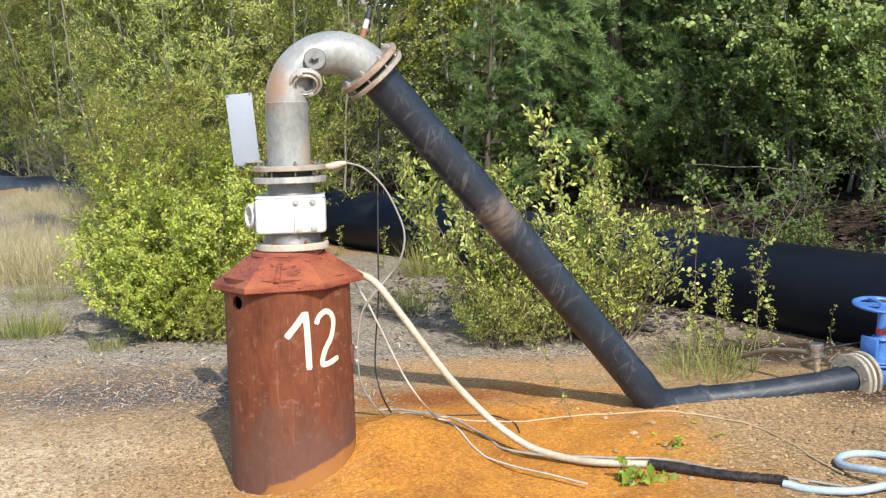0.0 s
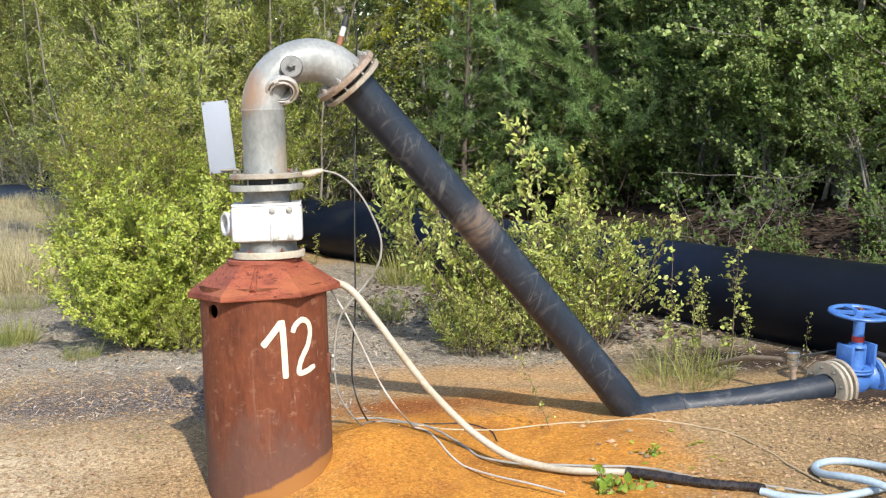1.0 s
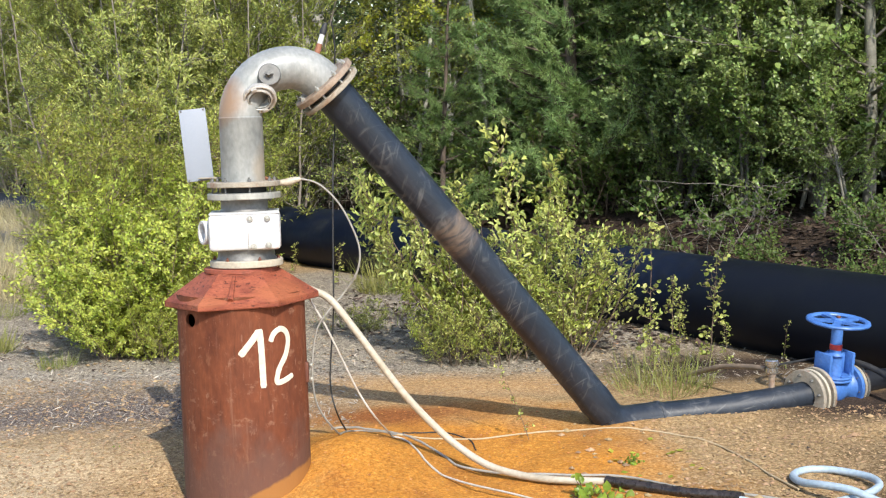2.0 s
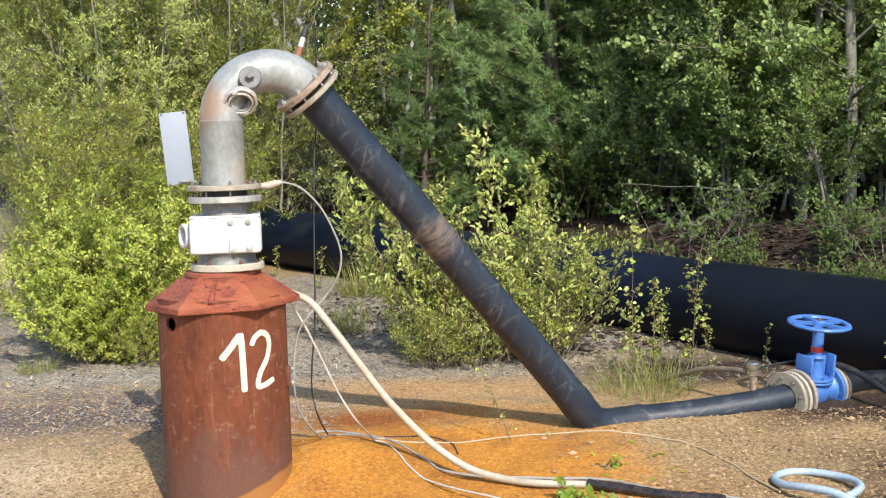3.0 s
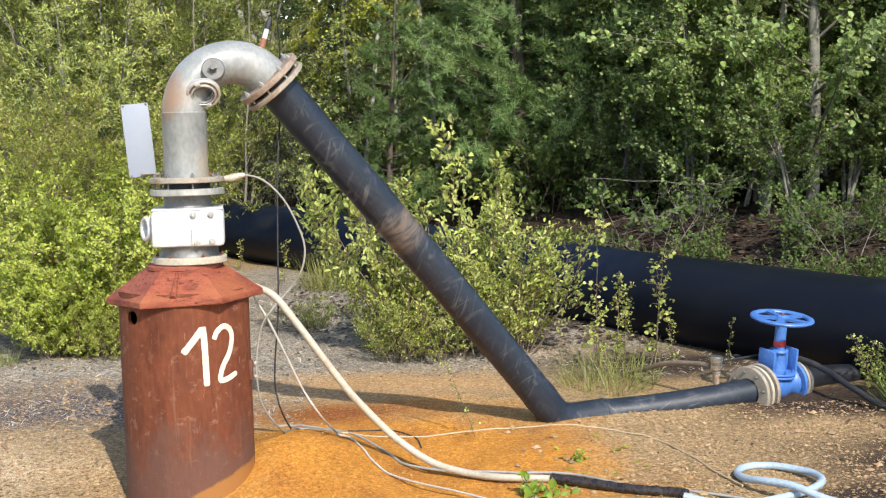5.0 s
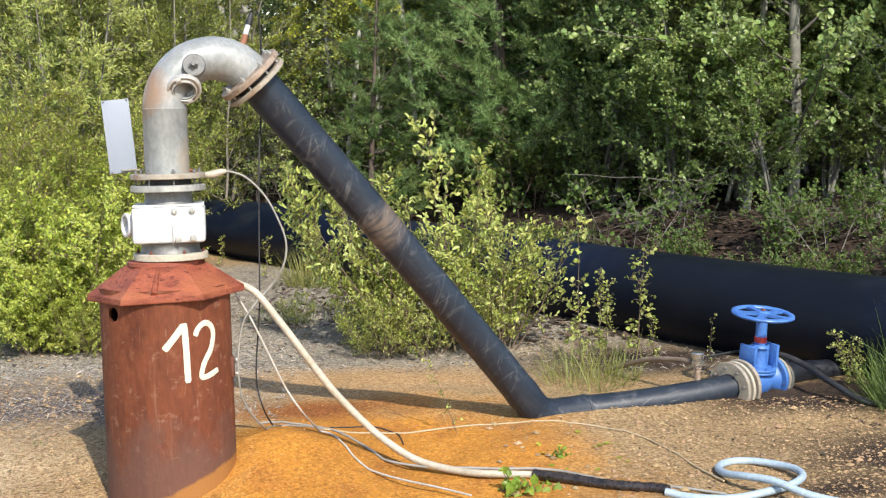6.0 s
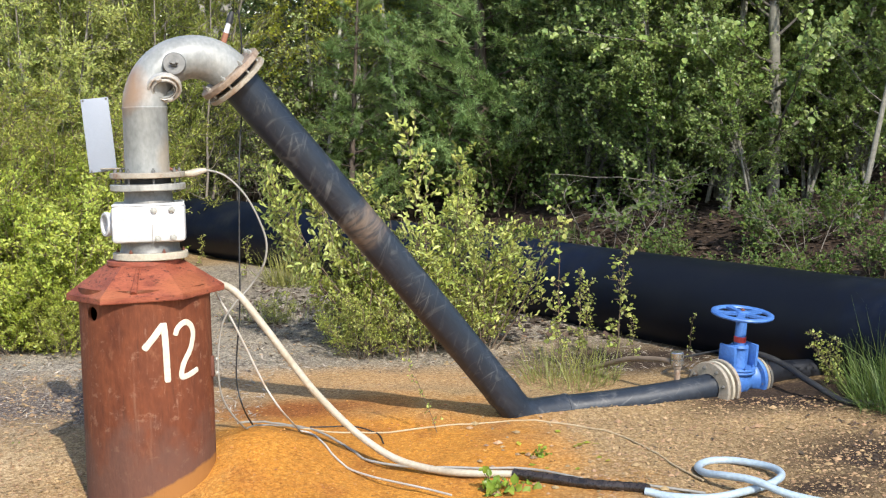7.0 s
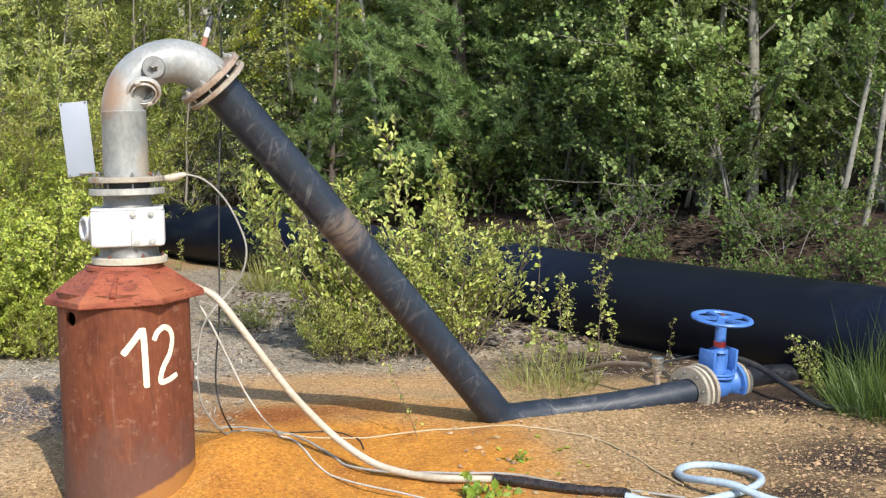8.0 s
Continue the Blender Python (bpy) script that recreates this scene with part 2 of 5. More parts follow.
def box(sx, sy, sz, m=None, bevel=0.006, bm=None):
    bm = bm or bmesh.new()
    got = bmesh.ops.create_cube(bm, size=1.0, matrix=(m or Matrix()) @ Matrix.Diagonal((sx, sy, sz, 1)))
    if bevel:
        edges = list({e for v in got["verts"] for e in v.link_edges})
        bmesh.ops.bevel(bm, geom=edges, offset=bevel, segments=2, affect="EDGES", profile=0.5)
    return bm


def aim(p, d):
    """A pose at p with its z axis along d."""
    return Matrix.Translation(p) @ Vector(d).to_track_quat("Z", "Y").to_matrix().to_4x4()


def curve_points(pts, n=10):
    """A smooth line through the points."""
    p = [Vector(q) for q in pts]
    p = [2 * p[0] - p[1], *p, 2 * p[-1] - p[-2]]
    out = []
    for a, b, c, d in zip(p, p[1:], p[2:], p[3:]):
        for i in range(n):
            t = i / n
            out.append(0.5 * (2 * b + (c - a) * t + (2 * a - 5 * b + 4 * c - d) * t * t + (3 * b - a - 3 * c + d) * t * t * t))
    return out + [p[-2]]


def tube(points, radius, seg=12, bm=None, cap=True, wobble=0.0):
    """A tube along a line; radius is a number or one number a point."""
    bm = bm or bmesh.new()
    pts = [Vector(p) for p in points]
    rad = radius if isinstance(radius, (list, tuple)) else [radius] * len(pts)
    up = Vector((0.13, 0.21, 0.97)).normalized()
    rings = []
    side = None
    for i, p in enumerate(pts):
        d = (pts[min(i + 1, len(pts) - 1)] - pts[max(i - 1, 0)]).normalized()
        if side is None:
            side = d.cross(up).normalized()
        side = (side - d * side.dot(d)).normalized()
        other = d.cross(side)
        r = rad[i] * (1 + wobble * noise.noise(p * 9))
        rings.append([bm.verts.new(p + r * (side * math.cos(2 * math.pi * k / seg) + other * math.sin(2 * math.pi * k / seg))) for k in range(seg)])
    for a, b in zip(rings, rings[1:]):
        for k in range(seg):
            bm.faces.new((a[k], a[(k + 1) % seg], b[(k + 1) % seg], b[k]))
    if cap:
        bm.faces.new(rings[0][::-1])
        bm.faces.new(rings[-1])
    return bm


def bolts(parent, m, ring, z, count, material, size=0.011, start=0.0, long=0.0):
    """Hexagon bolts round a flange, each a part."""
    bm = bmesh.new()
    lathe([(0, 0), (size, 0), (size, size * 1.1), (size * 0.8, size * 1.3), (0, size * 1.3)], 6, bm)
    lathe([(0.5 * size, -long), (0.5 * size, size * 2.2), (0, size * 2.2)], 8, bm)
    me = mesh_of("bolt", bm, True, 25)
    for i in range(count):
        a = start + 2 * math.pi * i / count
        part("bolt", me, material, parent, m=m @ pose(ring * math.cos(a), ring * math.sin(a), z))


# ---- ground ----
AX, AY = -0.94, 5.225
PIPE_AT, PIPE_ALONG, PIPE_SIDE = Vector((0.96, 8.58)), Vector((-0.575, 0.818)), Vector((0.818, 0.575))


def smooth(a, b, x):
    t = min(1.0, max(0.0, (x - a) / (b - a)))
    return t * t * (3 - 2 * t)


def height(x, y):
    h = -0.02 * max(0.0, y - 7.0) if y < 20 else -0.26
    h -= 0.085 * min(5.0, max(0.0, y - 19.0)) * smooth(-3.0, -5.5, x)
    h += 0.15 * math.exp(-((x + 0.56) ** 2 / 0.11 + (y - 5.35) ** 2 / 0.16))
    h -= 0.05 * math.exp(-((x + 1.25) ** 2 + (y - 4.9) ** 2) / 0.3)
    behind = (Vector((x, y)) - PIPE_AT).dot(PIPE_SIDE)
    h += 0.45 * smooth(0.30, 1.8, behind) + 0.35 * smooth(1.4, 6.0, behind)
    # soil heaped along the pipe that lies on it
    t = min(1.0, max(0.0, ((x - 0.62) * 0.90 + (y - 5.90) * 0.28) / 0.90))
    h += 0.016 * math.exp(-((x - 0.62 - 0.90 * t) ** 2 + (y - 5.90 - 0.28 * t) ** 2) / 0.012)
    h += 0.035 * noise.noise((x * 0.9, y * 0.9, 0.0)) + 0.012 * noise.noise((x * 3.5, y * 3.5, 4.0))
    if abs(x) < 6 and 3 < y < 14:
        h += 0.004 * noise.noise((x * 17, y * 17, 9.0))
    return h


def spaced(stops):
    out = []
    for a, b, step in stops:
        k = max(1, round((b - a) / step))
        out += [a + (b - a) * i / k for i in range(k)]
    return out + [stops[-1][1]]


def build_ground():
    xs = spaced([(-900, -120, 260), (-120, -30, 30), (-30, -7, 1.2), (-7, -3.2, 0.15), (-3.2, 3.2, 0.035), (3.2, 7, 0.15), (7, 30, 1.2), (30, 120, 30), (120, 900, 260)])
    ys = spaced([(-900, -120, 260), (-120, -20, 25), (-20, 2, 1.0), (2, 4, 0.15), (4, 8.5, 0.035), (8.5, 12, 0.08), (12, 20, 0.25), (20, 40, 1.5), (40, 120, 20), (120, 900, 260)])
    verts = [(x, y, height(x, y)) for y in ys for x in xs]
    w = len(xs)
    faces = [(j * w + i, j * w + i + 1, (j + 1) * w + i + 1, (j + 1) * w + i) for j in range(len(ys) - 1) for i in range(w - 1)]
    me = mesh_from("ground", verts, faces, True)
    m = bpy.data.materials.new("gravelly_soil")
    m.use_nodes = True
    n, l = m.node_tree.nodes, m.node_tree.links
    geo = n.new("ShaderNodeNewGeometry")

    def tex(kind, scale, detail=6.0):
        t = n.new(kind)
        t.inputs["Scale"].default_value = scale
        t.inputs["Detail"].default_value = detail
        l.new(geo.outputs["Position"], t.inputs["Vector"])
        return t.outputs["Fac"]

    def ramp(source, stops):
        r = n.new("ShaderNodeValToRGB")
        e = r.color_ramp.elements
        e[0].position, e[0].color = stops[0][0], (*stops[0][1], 1)
        e[1].position, e[1].color = stops[-1][0], (*stops[-1][1], 1)
        for p, c in stops[1:-1]:
            k = e.new(p)
            k.color = (*c, 1)
        l.new(source, r.inputs["Fac"])
        return r.outputs["Color"]

    def mix(fac, a, b, mode="MIX"):
        x = n.new("ShaderNodeMix")
        x.data_type, x.blend_type = "RGBA", mode
        if isinstance(fac, float):
            x.inputs["Factor"].default_value = fac
        else:
            l.new(fac, x.inputs["Factor"])
        l.new(a, x.inputs["A"])
        l.new(b, x.inputs["B"])
        return x.outputs["Result"]

    def blob(cx, cy, rx, ry, lo, hi, wild, turn=0.0):
        """One patch of soil: 1 inside, 0 outside, with a ragged rim."""
        mp = n.new("ShaderNodeMapping")
        mp.vector_type = "TEXTURE"
        mp.inputs["Location"].default_value = (cx, cy, 0)
        mp.inputs["Rotation"].default_value = (0, 0, turn)
        mp.inputs["Scale"].default_value = (rx, ry, 50)
        l.new(geo.outputs["Position"], mp.inputs["Vector"])
        ln = n.new("ShaderNodeVectorMath")
        ln.operation = "LENGTH"
        l.new(mp.outputs["Vector"], ln.inputs[0])
        nz = tex("ShaderNodeTexNoise", 2.6, 8.0)
        ma = n.new("ShaderNodeMath")
        ma.operation = "MULTIPLY_ADD"
        l.new(nz, ma.inputs[0])
        ma.inputs[1].default_value = wild
        l.new(ln.outputs["Value"], ma.inputs[2])
        mr = n.new("ShaderNodeMapRange")
        mr.inputs["From Min"].default_value, mr.inputs["From Max"].default_value = hi + wild * 0.5, lo + wild * 0.5
        l.new(ma.outputs[0], mr.inputs["Value"])
        return mr.outputs["Result"]

    coarse = tex("ShaderNodeTexNoise", 62, 8.0)
    speck = tex("ShaderNodeTexNoise", 170, 4.0)
    both = n.new("ShaderNodeMix")
    both.inputs["Factor"].default_value = 0.5
    l.new(coarse, both.inputs["A"])
    l.new(speck, both.inputs["B"])
    spread = n.new("ShaderNodeMapRange")
    spread.clamp = False
    spread.inputs["From Min"].default_value, spread.inputs["From Max"].default_value = 0.37, 0.63
    spread.inputs["To Min"].default_value, spread.inputs["To Max"].default_value = 0.31, 0.71
    l.new(both.outputs["Result"], spread.inputs["Value"])
    grain = spread.outputs["Result"]
    patch = tex("ShaderNodeTexNoise", 1.6, 6.0)
    vor = n.new("ShaderNodeTexVoronoi")
    vor.inputs["Scale"].default_value = 150
    l.new(geo.outputs["Position"], vor.inputs["Vector"])
    tan = ramp(grain, [(0.30, (0.155, 0.093, 0.039)), (0.50, (0.290, 0.190, 0.090)), (0.72, (0.450, 0.328, 0.182))])
    pale = ramp(grain, [(0.30, (0.30, 0.218, 0.128)), (0.50, (0.475, 0.370, 0.236)), (0.72, (0.58, 0.485, 0.335))])
    grey = ramp(grain, [(0.34, (0.090, 0.078, 0.064)), (0.52, (0.270, 0.232, 0.182)), (0.72, (0.49, 0.43, 0.335))])
    sand = ramp(grain, [(0.30, (0.23, 0.120, 0.045)), (0.50, (0.36, 0.215, 0.095)), (0.74, (0.48, 0.33, 0.180))])
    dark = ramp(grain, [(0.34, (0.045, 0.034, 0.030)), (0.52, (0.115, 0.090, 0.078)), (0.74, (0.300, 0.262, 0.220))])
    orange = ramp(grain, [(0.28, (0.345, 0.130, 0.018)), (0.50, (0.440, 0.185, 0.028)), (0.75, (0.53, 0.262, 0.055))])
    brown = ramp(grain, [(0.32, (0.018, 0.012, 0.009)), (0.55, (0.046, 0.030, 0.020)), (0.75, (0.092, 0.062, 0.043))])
    blotch = tex("ShaderNodeTexNoise", 5.5, 7.0)
    spread2 = n.new("ShaderNodeMapRange")
    spread2.inputs["From Min"].default_value, spread2.inputs["From Max"].default_value, spread2.inputs["To Max"].default_value = 0.47, 0.70, 0.55
    l.new(blotch, spread2.inputs["Value"])
    rust = ramp(grain, [(0.3, (0.152, 0.049, 0.015)), (0.7, (0.300, 0.110, 0.030))])
    orange = mix(spread2.outputs["Result"], orange, rust)
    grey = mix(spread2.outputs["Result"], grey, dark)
    base = mix(blob(-2.75, 4.9, 1.35, 1.35, 0.5, 1.25, 0.6), tan, pale)
    base = mix(blob(-1.15, 4.75, 0.55, 0.75, 0.2, 1.25, 0.8), base, sand)
    base = mix(blob(-1.2, 9.0, 3.6, 2.55, 0.75, 1.12, 0.45), base, grey)
    base = mix(blob(-5.5, 14.0, 3.6, 6.0, 0.7, 1.1, 0.45), base, grey)
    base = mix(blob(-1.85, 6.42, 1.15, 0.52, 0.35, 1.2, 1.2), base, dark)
    base = mix(blob(-0.15, 5.25, 0.95, 1.15, 0.60, 1.20, 0.9, 0.0), base, orange)
    base = mix(blob(0.1, 4.2, 1.0, 0.9, 0.5, 1.2, 0.9, 0.0), base, orange)
    base = mix(blob(-0.42, 6.15, 0.50, 0.20, 0.3, 1.2, 1.0), base, rust)
    base = mix(blob(-0.1, 6.75, 1.1, 0.35, 0.3, 1.2, 0.9), base, sand)
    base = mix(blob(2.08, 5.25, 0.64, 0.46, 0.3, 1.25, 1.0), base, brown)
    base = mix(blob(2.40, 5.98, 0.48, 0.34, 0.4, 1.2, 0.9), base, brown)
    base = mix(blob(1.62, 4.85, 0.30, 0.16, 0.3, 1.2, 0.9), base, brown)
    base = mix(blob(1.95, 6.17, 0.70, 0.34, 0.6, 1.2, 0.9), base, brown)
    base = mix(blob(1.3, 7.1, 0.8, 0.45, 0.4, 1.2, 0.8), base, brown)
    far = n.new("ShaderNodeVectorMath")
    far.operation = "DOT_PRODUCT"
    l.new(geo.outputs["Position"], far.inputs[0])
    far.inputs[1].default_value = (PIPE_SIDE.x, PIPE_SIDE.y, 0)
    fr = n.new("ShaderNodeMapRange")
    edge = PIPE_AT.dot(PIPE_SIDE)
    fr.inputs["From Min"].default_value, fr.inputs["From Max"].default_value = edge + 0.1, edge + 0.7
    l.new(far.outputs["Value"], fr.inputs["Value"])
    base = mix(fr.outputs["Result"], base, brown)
    # single grains and chips, each with its own tone
    for scale, dark_to, light_to in ((115, 0.78, 1.18), (46, 0.88, 1.10)):
        chips = n.new("ShaderNodeTexVoronoi")
        chips.inputs["Scale"].default_value = scale
        l.new(geo.outputs["Position"], chips.inputs["Vector"])
        hue = n.new("ShaderNodeSeparateColor")
        l.new(chips.outputs["Color"], hue.inputs["Color"])
        shade = n.new("ShaderNodeMapRange")
        shade.inputs["To Min"].default_value, shade.inputs["To Max"].default_value = dark_to, light_to
        l.new(hue.outputs[0], shade.inputs["Value"])
        grey_of = n.new("ShaderNodeCombineColor")
        for k in range(3):
            l.new(shade.outputs["Result"], grey_of.inputs[k])
        base = mix(1.0, base, grey_of.outputs["Color"], "MULTIPLY")
    tone = ramp(patch, [(0.3, (0.36, 0.36, 0.36)), (0.7, (0.62, 0.62, 0.62))])
    base = mix(0.5, base, tone, "OVERLAY")
    bsdf = n["Principled BSDF"]
    l.new(base, bsdf.inputs["Base Color"])
    bsdf.inputs["Roughness"].default_value = 0.95
    bsdf.inputs["Specular IOR Level"].default_value = 0.2
    bp = n.new("ShaderNodeBump")
    bp.inputs["Strength"].default_value, bp.inputs["Distance"].default_value = 0.55, 0.012
    l.new(grain, bp.inputs["Height"])
    bp2 = n.new("ShaderNodeBump")
    bp2.inputs["Strength"].default_value, bp2.inputs["Distance"].default_value = 0.3, 0.004
    l.new(vor.outputs["Distance"], bp2.inputs["Height"])
    l.new(bp.outputs["Normal"], bp2.inputs["Normal"])
    l.new(bp2.outputs["Normal"], bsdf.inputs["Normal"])
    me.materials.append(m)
    tagged(new("ground", me), "gravelly soil, iron-stained orange round the well", "ground", kind="structure")


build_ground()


# ---- well casing and its cap ----
# the well leans a little away from the track
LEAN = pose(AX, AY, 0.80, -3.2) @ pose(-AX, -AY, -0.80)


def on_casing(angle, z, r):
    """A point on the casing; angle 0 faces the camera, positive to the right."""
    return Vector((r * math.sin(angle), -r * math.cos(angle), z))


def build_casing():
    R = 0.249
    casing = thing("well_casing", "rust-brown steel well casing with a hand-painted white number, standing in gravel", "well casing")
    casing.matrix_world = LEAN @ pose(AX, AY, 0)
    hole_a, hole_z, hole_r = -0.72, 0.690, 0.028
    bm = bmesh.new()
    seg, zs = 120, [-0.25] + [-0.05 + 0.0105 * i for i in range(80)]
    outer, inner = {}, {}
    for j, z in enumerate(zs):
        for i in range(seg):
            a = 2 * math.pi * i / seg
            dent = 0.0012 * noise.noise((math.sin(a) * 2.2, math.cos(a) * 2.2, z * 3.0))
            # the rim of the hole is drawn out of the nearest points of the grid
            da, dz = (a - (hole_a % (2 * math.pi))) * R, z - hole_z
            d = math.hypot(da, dz)
            if 1e-6 < d < 0.036 and d > 0.0135:
                k = hole_r / d if d < 0.030 else 1.0
                aa, zz = hole_a + da * k / R, hole_z + dz * k
            else:
                aa, zz = a, z
            outer[i, j] = bm.verts.new(on_casing(aa, zz, R + dent))
            inner[i, j] = bm.verts.new(on_casing(aa, zz, R - 0.010))
    for j in range(len(zs) - 1):
        for i in range(seg):
            k = (i + 1) % seg
            a = 2 * math.pi * (i + 0.5) / seg
            d = math.hypot((a - (hole_a % (2 * math.pi))) * R, (zs[j] + zs[j + 1]) / 2 - hole_z)
            if d < 0.021:
                continue
            bm.faces.new((outer[i, j], outer[k, j], outer[k, j + 1], outer[i, j + 1]))
            bm.faces.new((inner[i, j + 1], inner[k, j + 1], inner[k, j], inner[i, j]))
    loose = [v for v in bm.verts if not v.link_faces]
    bmesh.ops.delete(bm, geom=loose, context="VERTS")
    part("casing_wall", mesh_of("casing_wall", bm, True, 60), RUST_WALL, casing)

    def stroke(points, width, name, label):
        """A brush stroke of thick paint that follows the curved wall; points are (angle, height)."""
        pts = curve_points([(a * R, z, 0) for a, z in points], 10)
        b = bmesh.new()
        rows = []
        for i, p in enumerate(pts):
            d = (pts[min(i + 1, len(pts) - 1)] - pts[max(i - 1, 0)]).normalized()
            side = Vector((-d.y, d.x, 0))
            w = width * (0.5 + 0.05 * noise.noise((p.x * 60, p.y * 60, 1.0)))
            if i in (0, len(pts) - 1):
                w *= 0.7
            row = []
            for u, lift in ((-1, 0.0015), (-0.9, 0.0032), (-0.4, 0.0036), (0, 0.0038), (0.4, 0.0036), (0.9, 0.0032), (1, 0.0015)):
                q = p + side * w * u
                row.append(b.verts.new(on_casing(q.x / R, q.y, R + lift)))
            rows.append(row)
        for r0, r1 in zip(rows, rows[1:]):
            for k in range(6):
                b.faces.new((r0[k], r0[k + 1], r1[k + 1], r1[k]))
        part(name, b, PAINT, casing, label)

    stroke([(0.125, 0.558), (0.29, 0.606), (0.425, 0.650)], 0.025, "painted_digit", "cream painted numeral 1")
    stroke([(0.430, 0.655), (0.445, 0.60), (0.455, 0.52), (0.462, 0.430)], 0.025, "painted_digit", "cream painted numeral 1")
    stroke([(0.60, 0.603), (0.66, 0.632), (0.775, 0.648), (0.885, 0.634), (0.925, 0.600), (0.87, 0.548), (0.745, 0.500), (0.69, 0.463), (0.70, 0.444), (0.82, 0.447), (1.00, 0.463)], 0.022, "painted_digit", "cream painted numeral 2")
    # a bolted lug on the flank
    lug = part("side_lug", box(0.014, 0.026, 0.080, pose(0.252, -0.02, 0.452), 0.004), RUST, casing, "small rusty steel lug")
    for z in (0.425, 0.48):
        part("bolt", disc(0.008, 0, 0.012, 0, 0.002, 6, None, aim((0.265, -0.025, z), (0.8, -0.6, 0))), GALV, lug)


def drips(m):
    """Thin pale scratches and runs down a rusty wall."""
    n, l = m.node_tree.nodes, m.node_tree.links
    base = n["Principled BSDF"].inputs["Base Color"]
    co = n.new("ShaderNodeTexCoord")
    for scale, lo, hi, most, tint in (((38, 38, 2.4), 0.59, 0.72, 0.5, (0.22, 0.11, 0.068)), ((22, 22, 2.2), 0.60, 0.75, 0.6, (0.035, 0.014, 0.009)), ((18, 18, 26), 0.575, 0.67, 0.6, (0.24, 0.125, 0.080)), ((60, 60, 9), 0.62, 0.70, 0.6, (0.27, 0.15, 0.10))):
        first = base.links[0].from_socket
        mp = n.new("ShaderNodeMapping")
        mp.inputs["Scale"].default_value = scale
        mp.inputs["Location"].default_value = (scale[0], 3.0, 1.0)
        l.new(co.outputs["Object"], mp.inputs["Vector"])
        nz = n.new("ShaderNodeTexNoise")
        nz.inputs["Scale"].default_value, nz.inputs["Detail"].default_value, nz.inputs["Roughness"].default_value = 1.0, 6.0, 0.7
        l.new(mp.outputs["Vector"], nz.inputs["Vector"])
        mr = n.new("ShaderNodeMapRange")
        mr.inputs["From Min"].default_value, mr.inputs["From Max"].default_value, mr.inputs["To Max"].default_value = lo, hi, most
        l.new(nz.outputs["Fac"], mr.inputs["Value"])
        mx = n.new("ShaderNodeMix")
        mx.data_type = "RGBA"
        l.new(mr.outputs["Result"], mx.inputs["Factor"])
        l.new(first, mx.inputs["A"])
        mx.inputs["B"].default_value = (*tint, 1)
        l.new(mx.outputs["Result"], base)


def rust_wall():
    """Brown rust with pale scuffs, paler near the soil, and the ochre crust that the spilt water left."""
    m = mat("rusted_casing", [(0.066, 0.018, 0.009), (0.140, 0.042, 0.018), (0.092, 0.029, 0.015)], 4.2, 0.72, 0.0, 0.3, 60, (1, 1, 0.4), spots=((0.20, 0.085, 0.045), 15.0, 0.60, 0.74), spec=0.22)
    drips(m)
    n, l = m.node_tree.nodes, m.node_tree.links
    bsdf = n["Principled BSDF"]
    co = n.new("ShaderNodeTexCoord")
    sep = n.new("ShaderNodeSeparateXYZ")
    l.new(co.outputs["Object"], sep.inputs[0])
    nz = n.new("ShaderNodeTexNoise")
    nz.inputs["Scale"].default_value, nz.inputs["Detail"].default_value = 9.0, 8.0
    l.new(co.outputs["Object"], nz.inputs["Vector"])

    def band(slope, offset, wild, lo, hi):
        a = n.new("ShaderNodeMath")
        a.operation = "MULTIPLY_ADD"
        l.new(sep.outputs["X"], a.inputs[0])
        a.inputs[1].default_value = -slope
        l.new(sep.outputs["Z"], a.inputs[2])
        b = n.new("ShaderNodeMath")
        b.operation = "MULTIPLY_ADD"
        l.new(nz.outputs["Fac"], b.inputs[0])
        b.inputs[1].default_value = wild
        l.new(a.outputs[0], b.inputs[2])
        r = n.new("ShaderNodeMapRange")
        r.inputs["From Min"].default_value, r.inputs["From Max"].default_value = offset + wild * 0.5 + hi, offset + wild * 0.5 + lo
        l.new(b.outputs[0], r.inputs["Value"])
        return r.outputs["Result"]

    first = bsdf.inputs["Base Color"].links[0].from_socket
    grey = n.new("ShaderNodeMix")
    grey.data_type = "RGBA"
    fade = n.new("ShaderNodeMath")
    fade.operation = "MULTIPLY"
    fade.inputs[1].default_value = 0.65
    l.new(band(0.0, 0.20, 0.50, -0.06, 0.10), fade.inputs[0])
    l.new(fade.outputs[0], grey.inputs["Factor"])
    l.new(first, grey.inputs["A"])
    grey.inputs["B"].default_value = (0.108, 0.060, 0.046, 1)
    crust = n.new("ShaderNodeMix")
    crust.data_type = "RGBA"
    l.new(band(0.45, -0.004, 0.07, -0.006, 0.006), crust.inputs["Factor"])
    l.new(grey.outputs["Result"], crust.inputs["A"])
    crust.inputs["B"].default_value = (0.27, 0.12, 0.034, 1)
    l.new(crust.outputs["Result"], bsdf.inputs["Base Color"])
    return m


RUST_WALL = rust_wall()
build_casing()


